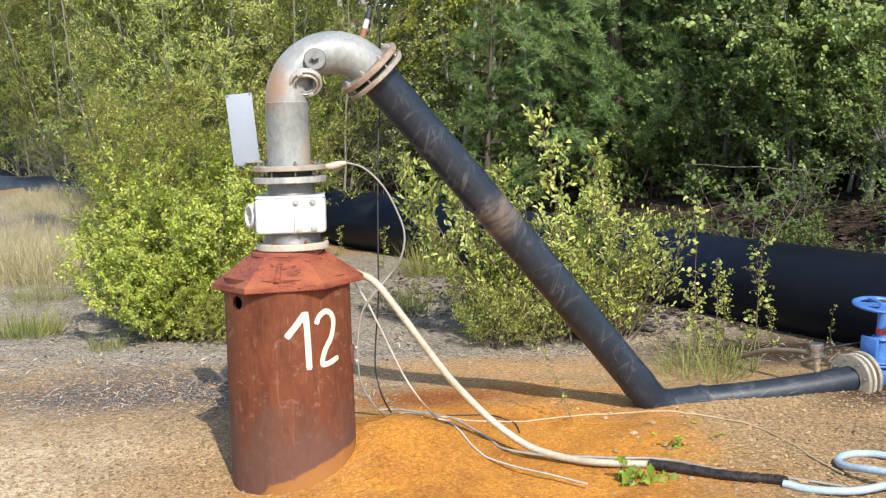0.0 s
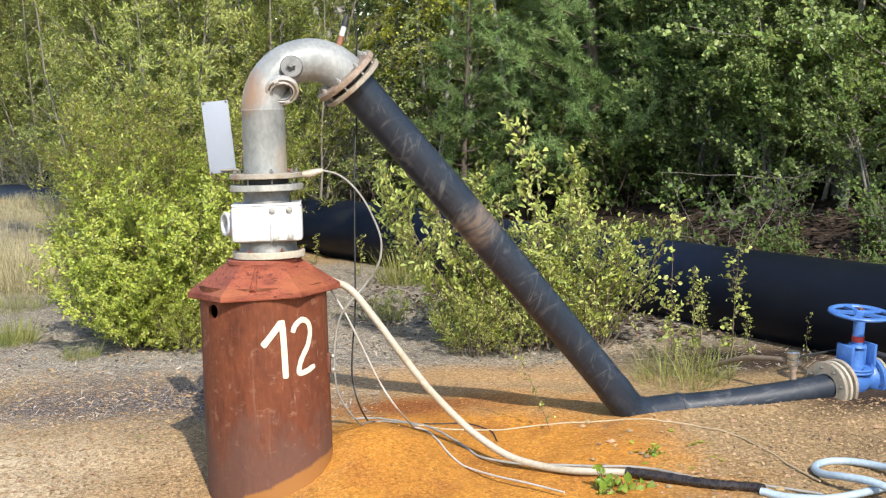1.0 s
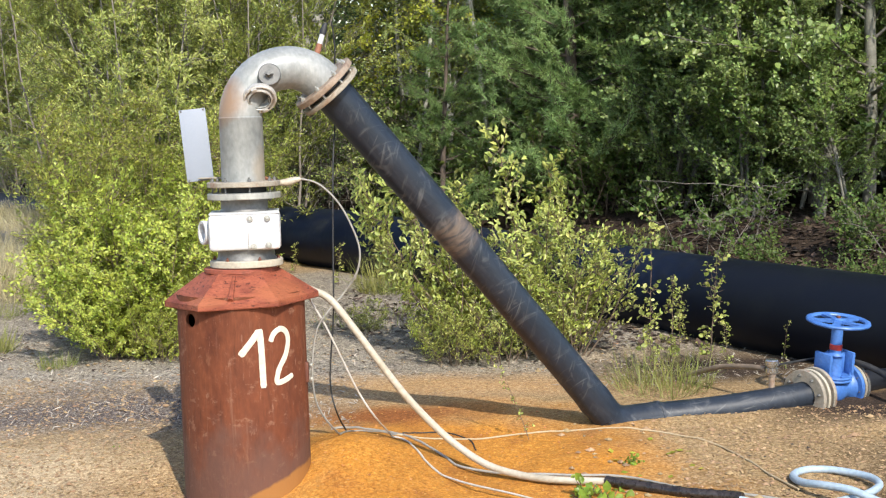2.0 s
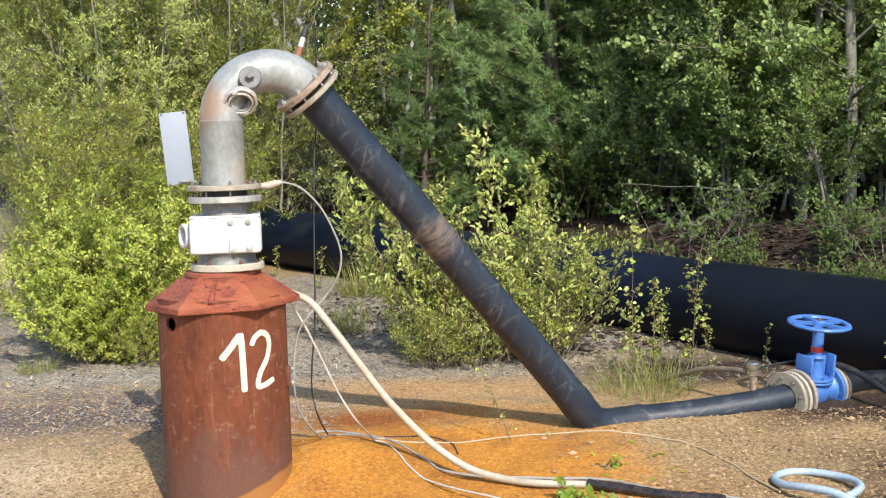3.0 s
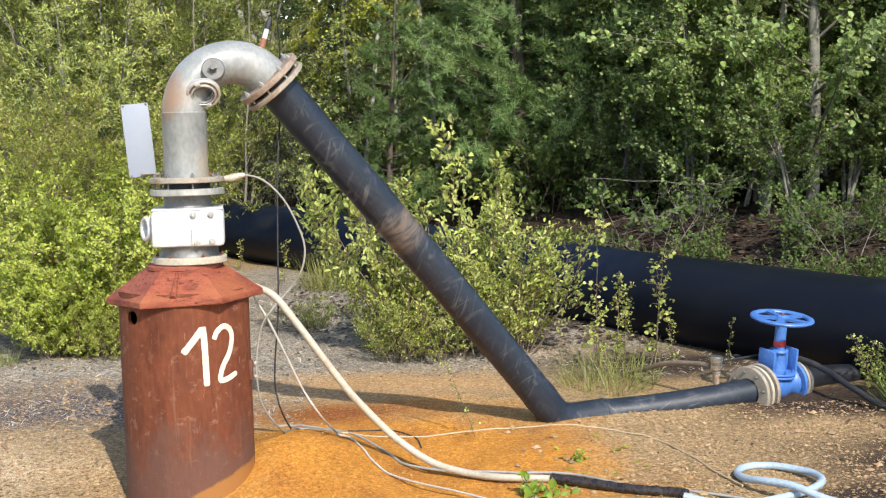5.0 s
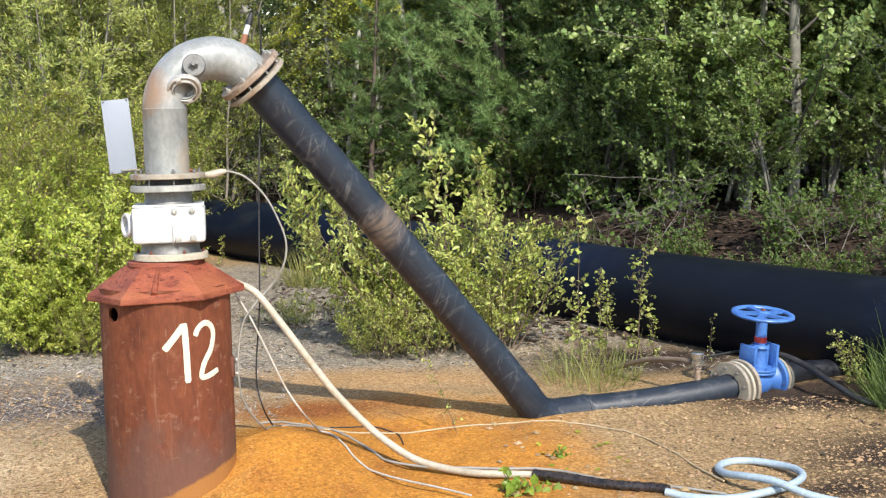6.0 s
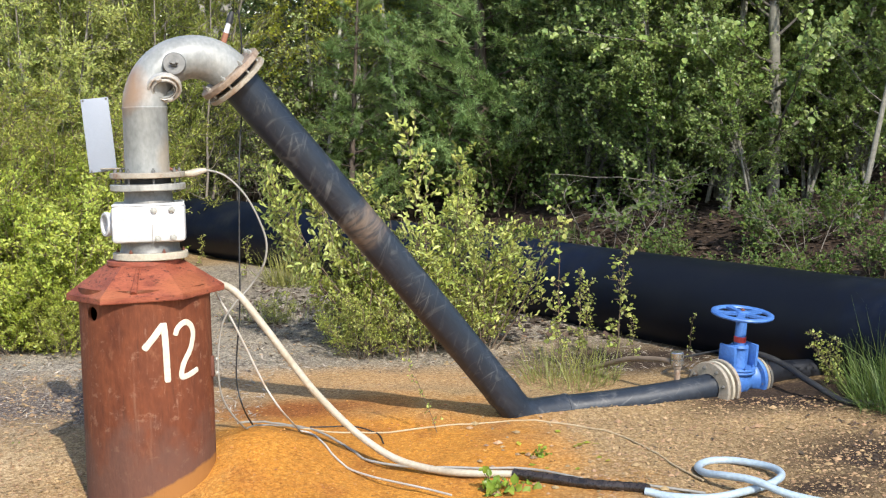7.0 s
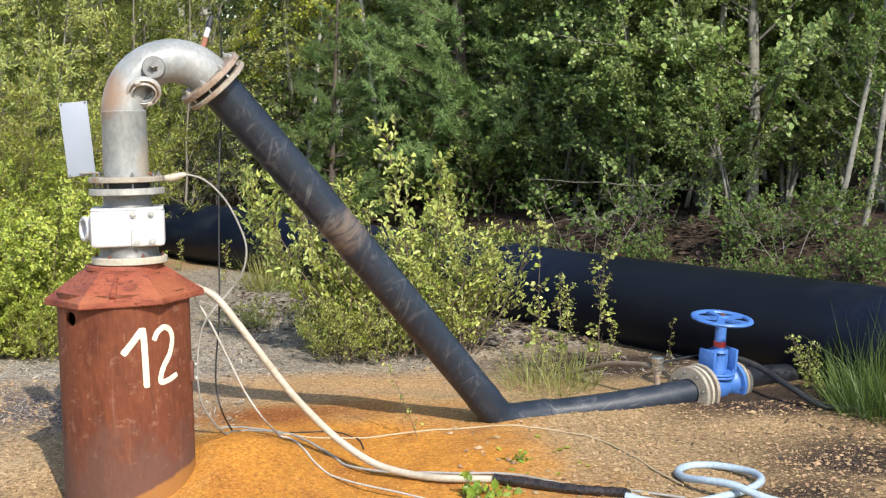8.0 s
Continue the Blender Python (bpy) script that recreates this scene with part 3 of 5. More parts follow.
def build_cap():
    casing = bpy.data.objects["well_casing"]
    bm = bmesh.new()
    levels = [(0.294, 0.737), (0.299, 0.735), (0.301, 0.739), (0.300, 0.757), (0.296, 0.761), (0.150, 0.862), (0.02, 0.864)]
    corners = [radians(6.5 + 30 + 60 * i) for i in range(6)]
    rings = []
    for r, z in levels:
        rings.append([bm.verts.new(on_casing(a, z + 0.008 * math.sin(a) * r / 0.3, r)) for a in corners])
    for a, b in zip(rings, rings[1:]):
        for i in range(6):
            bm.faces.new((a[i], a[(i + 1) % 6], b[(i + 1) % 6], b[i]))
    bm.faces.new(rings[-1])
    under = [bm.verts.new(on_casing(a, 0.853, 0.15)) for a in corners]
    for i in range(6):
        bm.faces.new((rings[0][(i + 1) % 6], rings[0][i], under[i], under[(i + 1) % 6]))
    stain_or_shade(PRIMER, (0.20, -0.16, 0.79), (0.16, 0.20, 0.05), (0.31, 0.105, 0.042), 0.9, 0.45)
    stain_or_shade(PRIMER, (-0.12, -0.26, 0.765), (0.12, 0.12, 0.025), (0.32, 0.115, 0.050), 0.9, 0.45)
    stain_or_shade(PRIMER, (0.03, -0.15, 0.862), (0.10, 0.07, 0.020), (0.10, 0.030, 0.018), 0.9, 0.5)
    cap = part("cap", mesh_of("cap", bm, False), PRIMER, casing, "red-primed six-sided steel cap, rust-speckled", pose(0.004, 0, 0))
    # welded rib down the front ridge
    rib = bmesh.new()
    for r0, z0, r1, z1 in ((0.254, 0.768, 0.150, 0.848),):
        tube([on_casing(0.0, z0, r0), on_casing(0.0, 0.5 * (z0 + z1) + 0.004, 0.5 * (r0 + r1)), on_casing(0.0, z1, r1)], [0.013, 0.009, 0.007], 8, rib)
    part("weld_rib", rib, PRIMER, cap, "welded ridge seam")
    part("flange", disc(0.1425, 0.855, 0.8745, 0.0, 0.003, 56), RUSTRED, cap, "rusty red flange plate")


RUSTRED = mat("rusty_red_flange", [(0.182, 0.042, 0.023), (0.258, 0.065, 0.034), (0.129, 0.038, 0.023)], 12, 0.7, 0, 0.25, 90)
build_cap()

UX = AX + 0.029


def build_meter():
    meter = thing("flow_meter", "white enamelled flow meter with bolted cover between two flanges", "flow meter")
    meter.matrix_world = LEAN @ pose(UX, AY, -0.010)
    part("lower_flange", disc(0.1425, 0.887, 0.914, 0.075, 0.003, 56), CREAM, meter, "cream painted flange")
    neck = lathe([(0.118, 0.914), (0.112, 0.925), (0.110, 0.945), (0.116, 0.960)], 48)
    part("lower_neck", neck, STEEL, meter, "bare grey neck")
    m = pose(0.0, 0.0, 1.026, 0, 0, 8)
    body = part("cover", box(0.274, 0.262, 0.140, m, 0.016), WHITE, meter)
    front = m @ pose(0, -0.134, 0)
    for x, z in ((0.022, 0.052), (0.088, 0.052), (0.034, -0.055), (0.090, -0.052)):
        b = disc(0.0125, 0, 0.006, 0, 0.002, 20, None, front @ pose(x, 0, z, 90))
        disc(0.007, 0, 0.011, 0, 0.0015, 6, b, front @ pose(x, 0, z, 90))
        part("screw", b, GALV, body)
    part("seam", box(0.0025, 0.004, 0.07, front @ pose(0.014, 0.0005, -0.038), 0), GREYCABLE, body)
    part("upper_lip", box(0.268, 0.25, 0.008, m @ pose(0, 0, 0.072), 0.003), WHITE, body)
    stub_m = aim((-0.110, -0.035, 1.024), (-0.86, -0.52, 0.02))
    stub = lathe([(0.030, 0), (0.045, 0.002), (0.044, 0.042), (0.047, 0.044), (0.047, 0.054), (0.044, 0.058), (0.036, 0.058), (0.035, 0.02), (0, 0.02)], 32, None, stub_m)
    part("terminal_stub", stub, WHITE, meter, "white terminal stub with an open end")
    part("upper_neck", lathe([(0.100, 1.098), (0.092, 1.112), (0.090, 1.138), (0.096, 1.152)], 48), STEEL, meter, "bare grey neck")
    part("upper_flange", disc(0.1425, 1.150, 1.175, 0.075, 0.003, 56), GALV, meter, "stained steel flange")
    part("gasket", disc(0.088, 1.175, 1.194, 0.07, 0.001, 40), RUBBER, meter)
    bolts(meter, Matrix(), 0.124, 0.914, 6, RUST, 0.0065, 0.06, 0.045)
    bolts(meter, Matrix(), 0.122, 1.219, 8, STEEL, 0.0075, 0.35, 0.078)


build_meter()


# ---- the gooseneck ----
AZ = radians(22)
GO = Vector((math.cos(AZ), math.sin(AZ), 0))
BEND, BEND_Z, TURN_BY = 0.195, 1.452, radians(138)


def bend_point(a, lift=0.0):
    r = BEND + lift
    return Vector((UX, AY, BEND_Z)) + GO * (BEND - r * math.cos(a)) + Vector((0, 0, r * math.sin(a)))


def bend_way(a):
    return GO * math.sin(a) + Vector((0, 0, math.cos(a)))


END, WAY = bend_point(TURN_BY), bend_way(TURN_BY)


def gooseneck_metal():
    m = mat("weathered_gooseneck", [(0.190, 0.200, 0.194), (0.255, 0.262, 0.252), (0.325, 0.322, 0.302)], 7, 0.45, 0.12, 0.08, 70, (1, 1, 0.6), spots=((0.380, 0.251, 0.152), 3.2, 0.60, 0.78))
    stain_or_shade(m, (UX - 0.07, AY - 0.03, 1.53), (0.115, 0.2, 0.13), (0.27, 0.165, 0.095), 0.8, 0.9)
    stain_or_shade(m, (UX + 0.10, AY - 0.06, 1.25), (0.06, 0.2, 0.13), (0.34, 0.26, 0.17), 0.9, 0.5)
    return m


def build_gooseneck():
    neck = thing("gooseneck_pipe", "weathered stainless gooseneck pipe with brown water stains and bolted flanges", "pipe")
    neck.matrix_world = LEAN
    steel = gooseneck_metal()
    part("lower_flange", disc(0.1425, 1.187, 1.208, 0.075, 0.003, 56, None, pose(UX, AY, 0)), FLANGE, neck, "stained steel flange")
    riser = lathe([(0.0845, 1.204), (0.0845, 1.446), (0.0865, 1.450), (0.0868, 1.455), (0.0845, 1.458)], 56, None, pose(UX, AY, 0))
    part("riser", riser, steel, neck)
    pts = [bend_point(TURN_BY * i / 36) for i in range(37)]
    part("bend", mesh_of("bend", tube(pts, 0.0842, 48, None, False), True, 60), steel, neck)
    f = aim(END, WAY)
    part("end_flange", disc(0.140, -0.012, 0.012, 0.070, 0.003, 56, None, f), BROWNFLANGE, neck, "rust-streaked steel flange")
    bolts(neck, f @ pose(0, 0, 0, 180), 0.117, 0.012, 8, GALV, 0.009, 0.25, 0.06)
    # two branch stubs on the side that faces the track
    a = radians(68)
    root, way = bend_point(a) + Vector((0.004, 0, -0.037)), Vector((0.10, -0.97, 0.16)).normalized()
    s = aim(root, way)
    br = part("branch", lathe([(0.034, 0), (0.034, 0.105), (0.0, 0.105)], 32, None, s), steel, neck, "capped branch stub")
    part("end_cap", lathe([(0.034, 0.098), (0.043, 0.100), (0.044, 0.104), (0.044, 0.120), (0.040, 0.125), (0, 0.125)], 40, None, s), STEEL, br, "grey screw cap")
    nip = lathe([(0, 0.125), (0.014, 0.125), (0.014, 0.135), (0.008, 0.138), (0.008, 0.152), (0, 0.152)], 6, None, s)
    box(0.036, 0.008, 0.008, s @ pose(0, 0, 0.142), 0.002, nip)
    part("nipple", nip, STEEL, br)
    a = radians(42)
    root, way = bend_point(a) + Vector((0.024, 0, 0.005)), Vector((0.16, -0.76, -0.60)).normalized()
    s = aim(root, way)
    br = part("branch", lathe([(0.038, 0), (0.038, 0.115), (0.036, 0.115)], 32, None, s), steel, neck, "open branch stub")
    coupling = lathe([(0.036, 0.085), (0.062, 0.088), (0.065, 0.092), (0.065, 0.108), (0.060, 0.112), (0.056, 0.112), (0.054, 0.100), (0.050, 0.100), (0.047, 0.116), (0.043, 0.118), (0.041, 0.114), (0.040, 0.06), (0, 0.05)], 48, None, s)
    for k in range(2):
        box(0.022, 0.013, 0.012, s @ pose(0, 0, 0, 0, 0, 25 + 180 * k) @ pose(0, 0.052, 0.114), 0.003, coupling)
    part("hose_coupling", coupling, COUPLING, br, "pale alloy hose coupling")
    part("coupling_seal", disc(0.0495, 0.098, 0.104, 0.0495 - 0.002, 0.0005, 40, None, s), RUBBER, br)
    # black insert that stands in for the darkness inside the open bore
    part("bore_lining", lathe([(0.0405, 0.113), (0.0385, 0.062), (0, 0.0605)], 32, None, s), RUBBER, br)
    # vent on the crown
    root = bend_point(radians(116), 0.080)
    tip = root + Vector((0.030, 0.015, 0.098))
    vent = part("vent_nipple", tube([root, root.lerp(tip, 0.40)], 0.012, 14), ORANGEBROWN, neck, "rusty vent nipple")
    part("vent_sleeve", tube([root.lerp(tip, 0.38), root.lerp(tip, 0.80)], 0.0105, 14), WHITE, vent, "white plastic sleeve")
    part("vent_plug", tube([root.lerp(tip, 0.78), root.lerp(tip, 0.95), root.lerp(tip, 1.25)], [0.013, 0.014, 0.008], 14), RUBBER, vent, "black plug")


COUPLING = mat("pale_alloy", [(0.471, 0.441, 0.395), (0.547, 0.524, 0.486)], 14, 0.4, 0.4, 0.08, 90, spots=((0.289, 0.198, 0.129), 14.0, 0.60, 0.75))
ORANGEBROWN = mat("orange_rust", [(0.20, 0.080, 0.042), (0.28, 0.115, 0.060)], 20, 0.7, 0, 0.2)
build_gooseneck()


def build_plate():
    plate = thing("sign_plate", "blank grey sheet-metal plate on a bent bracket beside the pipe", "plate")
    plate.matrix_world = LEAN
    centre = Vector((-1.109, 5.318, 1.354))
    m = Matrix.Translation(centre) @ pose(0, 0, 0, 0, -4.6, 8)
    part("sheet", box(0.105, 0.004, 0.286, m, 0.0015), PLATE, plate)
    for x, z in ((-0.044, 0.137), (0.044, 0.137), (-0.044, -0.137), (0.044, -0.137)):
        part("rivet", disc(0.004, 0, 0.003, 0, 0.001, 12, None, m @ pose(x, -0.002, z, 90)), STEEL, plate)
    arm = box(0.100, 0.030, 0.005, pose(-1.053, 5.300, 1.2225, 0, 0, -14), 0.001)
    box(0.030, 0.005, 0.035, pose(-1.096, 5.325, 1.2275), 0.001, arm)
    part("bracket", arm, FLANGE, plate, "rusty steel bracket")


build_plate()


# ---- discharge pipe ----
def scuffed(name, band):
    """Black plastic with pale scratches, and one smear of dried mud at a height along it."""
    m = mat(name, [(0.011, 0.016, 0.025), (0.017, 0.023, 0.034)], 6, 0.44, 0.0, 0.10, 70, (1, 1, 0.35), spots=((0.045, 0.050, 0.060), 9.0, 0.55, 0.85), spec=0.4)
    n, l = m.node_tree.nodes, m.node_tree.links
    bsdf = n["Principled BSDF"]
    co = n.new("ShaderNodeTexCoord")
    mp = n.new("ShaderNodeMapping")
    mp.inputs["Rotation"].default_value = (0.6, 0.5, 0.0)
    mp.inputs["Scale"].default_value = (7, 7, 24)
    l.new(co.outputs["Object"], mp.inputs["Vector"])
    nz = n.new("ShaderNodeTexNoise")
    nz.inputs["Scale"].default_value, nz.inputs["Detail"].default_value, nz.inputs["Distortion"].default_value = 1.0, 5.0, 2.0
    l.new(mp.outputs["Vector"], nz.inputs["Vector"])
    # short fine scratches lying in several directions, in patches, and long rubbed streaks
    out = bsdf.inputs["Base Color"].links[0].from_socket
    where = n.new("ShaderNodeTexNoise")
    where.inputs["Scale"].default_value, where.inputs["Detail"].default_value = 6.5, 3.0
    l.new(co.outputs["Object"], where.inputs["Vector"])
    worn = n.new("ShaderNodeMapRange")
    worn.inputs["From Min"].default_value, worn.inputs["From Max"].default_value = 0.40, 0.60
    l.new(where.outputs["Fac"], worn.inputs["Value"])
    for turn, size, lo, hi, most, tint in (
            ((0.55, 0.25, 0.0), (5, 5, 46), 0.58, 0.74, 0.60, (0.15, 0.15, 0.145)),
            ((-0.35, 0.60, 0.4), (6, 6, 42), 0.59, 0.75, 0.60, (0.14, 0.14, 0.138)),
            ((0.95, -0.5, 1.0), (9, 9, 36), 0.60, 0.74, 0.55, (0.14, 0.138, 0.135)),
            ((0.0, 0.0, 0.0), (30, 30, 1.3), 0.58, 0.90, 0.30, (0.085, 0.095, 0.11))):
        turned = n.new("ShaderNodeMapping")
        turned.inputs["Rotation"].default_value = turn
        l.new(co.outputs["Object"], turned.inputs["Vector"])
        drawn = n.new("ShaderNodeMapping")
        drawn.inputs["Scale"].default_value = size
        l.new(turned.outputs["Vector"], drawn.inputs["Vector"])
        streak = n.new("ShaderNodeTexNoise")
        streak.inputs["Scale"].default_value, streak.inputs["Detail"].default_value, streak.inputs["Distortion"].default_value = 1.0, 2.5, 1.1
        l.new(drawn.outputs["Vector"], streak.inputs["Vector"])
        mr = n.new("ShaderNodeMapRange")
        mr.inputs["From Min"].default_value, mr.inputs["From Max"].default_value, mr.inputs["To Max"].default_value = lo, hi, most
        l.new(streak.outputs["Fac"], mr.inputs["Value"])
        both = n.new("ShaderNodeMath")
        both.operation = "MULTIPLY"
        l.new(mr.outputs["Result"], both.inputs[0])
        l.new(worn.outputs["Result"], both.inputs[1])
        mx = n.new("ShaderNodeMix")
        mx.data_type = "RGBA"
        l.new(both.outputs[0], mx.inputs["Factor"])
        l.new(out, mx.inputs["A"])
        mx.inputs["B"].default_value = (*tint, 1)
        out = mx.outputs["Result"]
    if band:
        sep = n.new("ShaderNodeSeparateXYZ")
        l.new(co.outputs["Object"], sep.inputs[0])
        sub = n.new("ShaderNodeMath")
        sub.operation = "SUBTRACT"
        l.new(sep.outputs["Z"], sub.inputs[0])
        sub.inputs[1].default_value = band
        ab = n.new("ShaderNodeMath")
        ab.operation = "ABSOLUTE"
        l.new(sub.outputs[0], ab.inputs[0])
        win = n.new("ShaderNodeMapRange")
        win.inputs["From Min"].default_value, win.inputs["From Max"].default_value = 0.105, 0.04
        l.new(ab.outputs[0], win.inputs["Value"])
        st = n.new("ShaderNodeMapRange")
        st.inputs["From Min"].default_value, st.inputs["From Max"].default_value, st.inputs["To Min"].default_value = 0.36, 0.66, 0.15
        l.new(nz.outputs["Fac"], st.inputs["Value"])
        mu = n.new("ShaderNodeMath")
        mu.operation = "MULTIPLY"
        l.new(win.outputs["Result"], mu.inputs[0])
        l.new(st.outputs["Result"], mu.inputs[1])
        mud = n.new("ShaderNodeMix")
        mud.data_type = "RGBA"
        l.new(mu.outputs[0], mud.inputs["Factor"])
        l.new(out, mud.inputs["A"])
        mud.inputs["B"].default_value = (0.155, 0.115, 0.085, 1)
        out = mud.outputs["Result"]
    l.new(out, bsdf.inputs["Base Color"])
    return m


FOOT = Vector((0.588, 5.935, 0.008))
VALVE = Vector((1.518, 6.195, 0.050))
VALVE_WAY = Vector((0.80, 0.60, 0.0)).normalized()


def build_discharge():
    pipe = thing("discharge_pipe", "scuffed black plastic pipe slanting from the gooseneck to the ground", "pipe")
    f = LEAN @ aim(END, WAY)
    part("backing_flange", disc(0.135, 0.030, 0.050, 0.062, 0.003, 56, None, f), FLANGE, pipe, "pale worn backing flange")
    part("stub_end", disc(0.098, 0.012, 0.030, 0.05, 0.002, 48, None, f), RUBBER, pipe)
    top = LEAN @ (END + WAY * 0.03)
    way = (FOOT - top).normalized()
    run = (FOOT - top).length
    m = aim(top, way)
    # the run sags a little: it is bowed upwards and to the right of a straight line
    inv = m.inverted().to_3x3()
    bow = inv @ (Vector((0.77, 0.1, 0.64)) - way * Vector((0.77, 0.1, 0.64)).dot(way))
    line, rad = [], []
    for i in range(41):
        t = i / 40
        line.append(Vector((0, 0, t * (run - 0.06))) + bow * 0.04 * t * (1 - t))
        rad.append(0.0795 - 0.006 * t)
    k = 38
    for j, extra in ((k - 1, 0.0), (k, 0.0035), (k + 1, 0.0)):
        rad[j] += extra
    part("slanting_run", mesh_of("slanting_run", tube(line, rad, 56, None, False), True, 50), scuffed("scuffed_pipe", 0.80), pipe, m=m)
    tail = m @ line[-1]
    # bend at the foot
    out = Vector((0.93, 0.36, 0.0)).normalized()
    a, b = tail, FOOT + out * 0.075
    pts = []
    for i in range(17):
        t = i / 16
        pts.append(a * (1 - t) ** 2 + FOOT * 2 * t * (1 - t) + b * t * t)
    line = pts + [b + out * 0.15]
    plain = scuffed("scuffed_foot", 0.0)
    part("foot_bend", mesh_of("foot_bend", tube(line, [0.0745] * 12 + [0.0745, 0.074, 0.0735, 0.073, 0.073, 0.073], 48, None, False), True, 60), plain, pipe)
    joint = b + out * 0.15
    far = VALVE - VALVE_WAY * 0.004
    run = curve_points([joint, joint.lerp(far, 0.35) + Vector((0, -0.006, -0.008)), joint.lerp(far, 0.75) + Vector((0.0, -0.010, -0.006)), far], 8)
    part("ground_run", mesh_of("ground_run", tube(run, [0.0680 - 0.004 * i / len(run) for i in range(len(run))], 40, None, False), True, 60), plain, pipe)
    part("joint_ring", mesh_of("joint_ring", tube([joint - out * 0.008, joint - out * 0.006, joint + out * 0.006, joint + out * 0.008], [0.073, 0.0755, 0.0755, 0.068], 40), True, 50), plain, pipe, "weld bead of the joint")
    v = aim(VALVE, VALVE_WAY)
    part("backing_flange", disc(0.122, -0.030, -0.010, 0.066, 0.003, 48, None, v), FLANGE, pipe, "cream worn backing flange")
    bolts(pipe, v @ pose(0, 0, 0, 180), 0.095, 0.028, 8, STEEL, 0.008, 0.2, 0.06)


build_discharge()


# ---- gate valve ----
def build_valve():
    valve = thing("gate_valve", "blue cast-iron gate valve with handwheel, red collar and worn flanges", "valve")
    v = aim(VALVE, VALVE_WAY)
    part("spacer_ring", disc(0.119, 0.010, 0.026, 0.055, 0.002, 48, None, v), CREAM, valve, "cream spacer ring")
    part("ring_seal", disc(0.085, -0.008, 0.044, 0.05, 0.001, 40, None, v), RUST, valve, "rusty inner seal")
    part("front_flange", disc(0.123, 0.044, 0.064, 0.055, 0.003, 48, None, v), FLANGE, valve, "worn flange")
    part("rear_flange", disc(0.108, 0.268, 0.288, 0.055, 0.003, 48, None, v), BLUE, valve)
    part("rear_ring", disc(0.104, 0.298, 0.314, 0.055, 0.003, 48, None, v), FLANGE, valve, "silvery steel ring")
    bolts(valve, v, 0.090, 0.314, 8, STEEL, 0.008, 0.2, 0.05)
    body = lathe([(0.09, 0.064), (0.064, 0.082), (0.060, 0.115), (0.074, 0.150), (0.074, 0.190), (0.060, 0.222), (0.062, 0.250), (0.08, 0.268)], 40, None, v)
    part("body", mesh_of("body", body, True, 50), BLUE, valve)
    c = VALVE + VALVE_WAY * 0.178 + Vector((0, 0, 0.010))
    tilt = Matrix.Translation(c) @ pose(0, 0, 0, 3.0, 4.0, 0) @ pose(0, 0, 0, 0, 0, 30)
    lower = lathe([(0.050, 0.0), (0.066, 0.030), (0.068, 0.046)], 40, None, tilt)
    lower = part("bonnet_neck", lower, BLUE, valve)
    ring = disc(0.088, 0.036, 0.048, 0, 0.004, 48, None, tilt)
    disc(0.086, 0.050, 0.062, 0, 0.004, 48, ring, tilt)
    part("bonnet_flange", ring, BLUE, valve)
    bolts(valve, tilt, 0.074, 0.062, 6, BLUE, 0.007, 0.3, 0.02)
    hood = bmesh.new()
    box(0.120, 0.040, 0.110, tilt @ pose(0.0, 0.012, 0.112), 0.006, hood)
    lathe([(0.040, 0.060), (0.034, 0.090), (0.030, 0.150), (0.034, 0.165), (0, 0.165)], 24, hood, tilt)
    part("bonnet", hood, BLUE, valve)
    for x in (-0.072, 0.072):
        part("guard_plate", box(0.016, 0.105, 0.110, tilt @ pose(x, 0, 0.116), 0.005), BLUE, valve)
    part("web", box(0.150, 0.014, 0.080, tilt @ pose(0, 0.03, 0.112), 0.004), BLUE, valve)
    part("gland", lathe([(0.045, 0.158), (0.040, 0.170), (0.032, 0.172)], 32, None, tilt), BLUE, valve)
    part("stem", lathe([(0.027, 0.160), (0.027, 0.316), (0.022, 0.322), (0, 0.322)], 32, None, tilt), BLUE, valve)
    part("collar", lathe([(0.027, 0.182), (0.0295, 0.183), (0.0295, 0.208), (0.027, 0.209)], 32, None, tilt), REDBAND, valve, "red collar")
    wheel = part("handwheel", bmesh_wheel(0.150), BLUE, valve, m=tilt @ pose(0, 0, 0.319, 0, 0, -30) @ pose(0, 0, 0, 0.5, 1.0, 0))
    for k in range(5):
        part("spoke", spoke(0.150), BLUE, wheel, m=pose(0, 0, 0, 0, 0, 72 * k + 34))
    part("hub", lathe([(0, -0.012), (0.028, -0.012), (0.030, 0.010), (0.022, 0.016), (0, 0.016)], 24), BLUE, wheel)
    part("spindle_nut", lathe([(0.011, 0.014), (0.011, 0.022), (0.008, 0.025), (0, 0.025)], 6), RUST, wheel, "rusty spindle nut")


def bmesh_wheel(R):
    bm = bmesh.new()
    seg, sec = 60, 10
    rings = []
    for i in range(seg):
        a = 2 * math.pi * i / seg
        grip = 1 + 0.06 * math.cos(12 * a)
        rings.append([bm.verts.new(((R - 0.016 + 0.016 * grip * math.cos(2 * math.pi * k / sec)) * math.cos(a), (R - 0.016 + 0.016 * grip * math.cos(2 * math.pi * k / sec)) * math.sin(a), 0.010 * math.sin(2 * math.pi * k / sec))) for k in range(sec)])
    for i in range(seg):
        for k in range(sec):
            bm.faces.new((rings[i][k], rings[(i + 1) % seg][k], rings[(i + 1) % seg][(k + 1) % sec], rings[i][(k + 1) % sec]))
    return bm


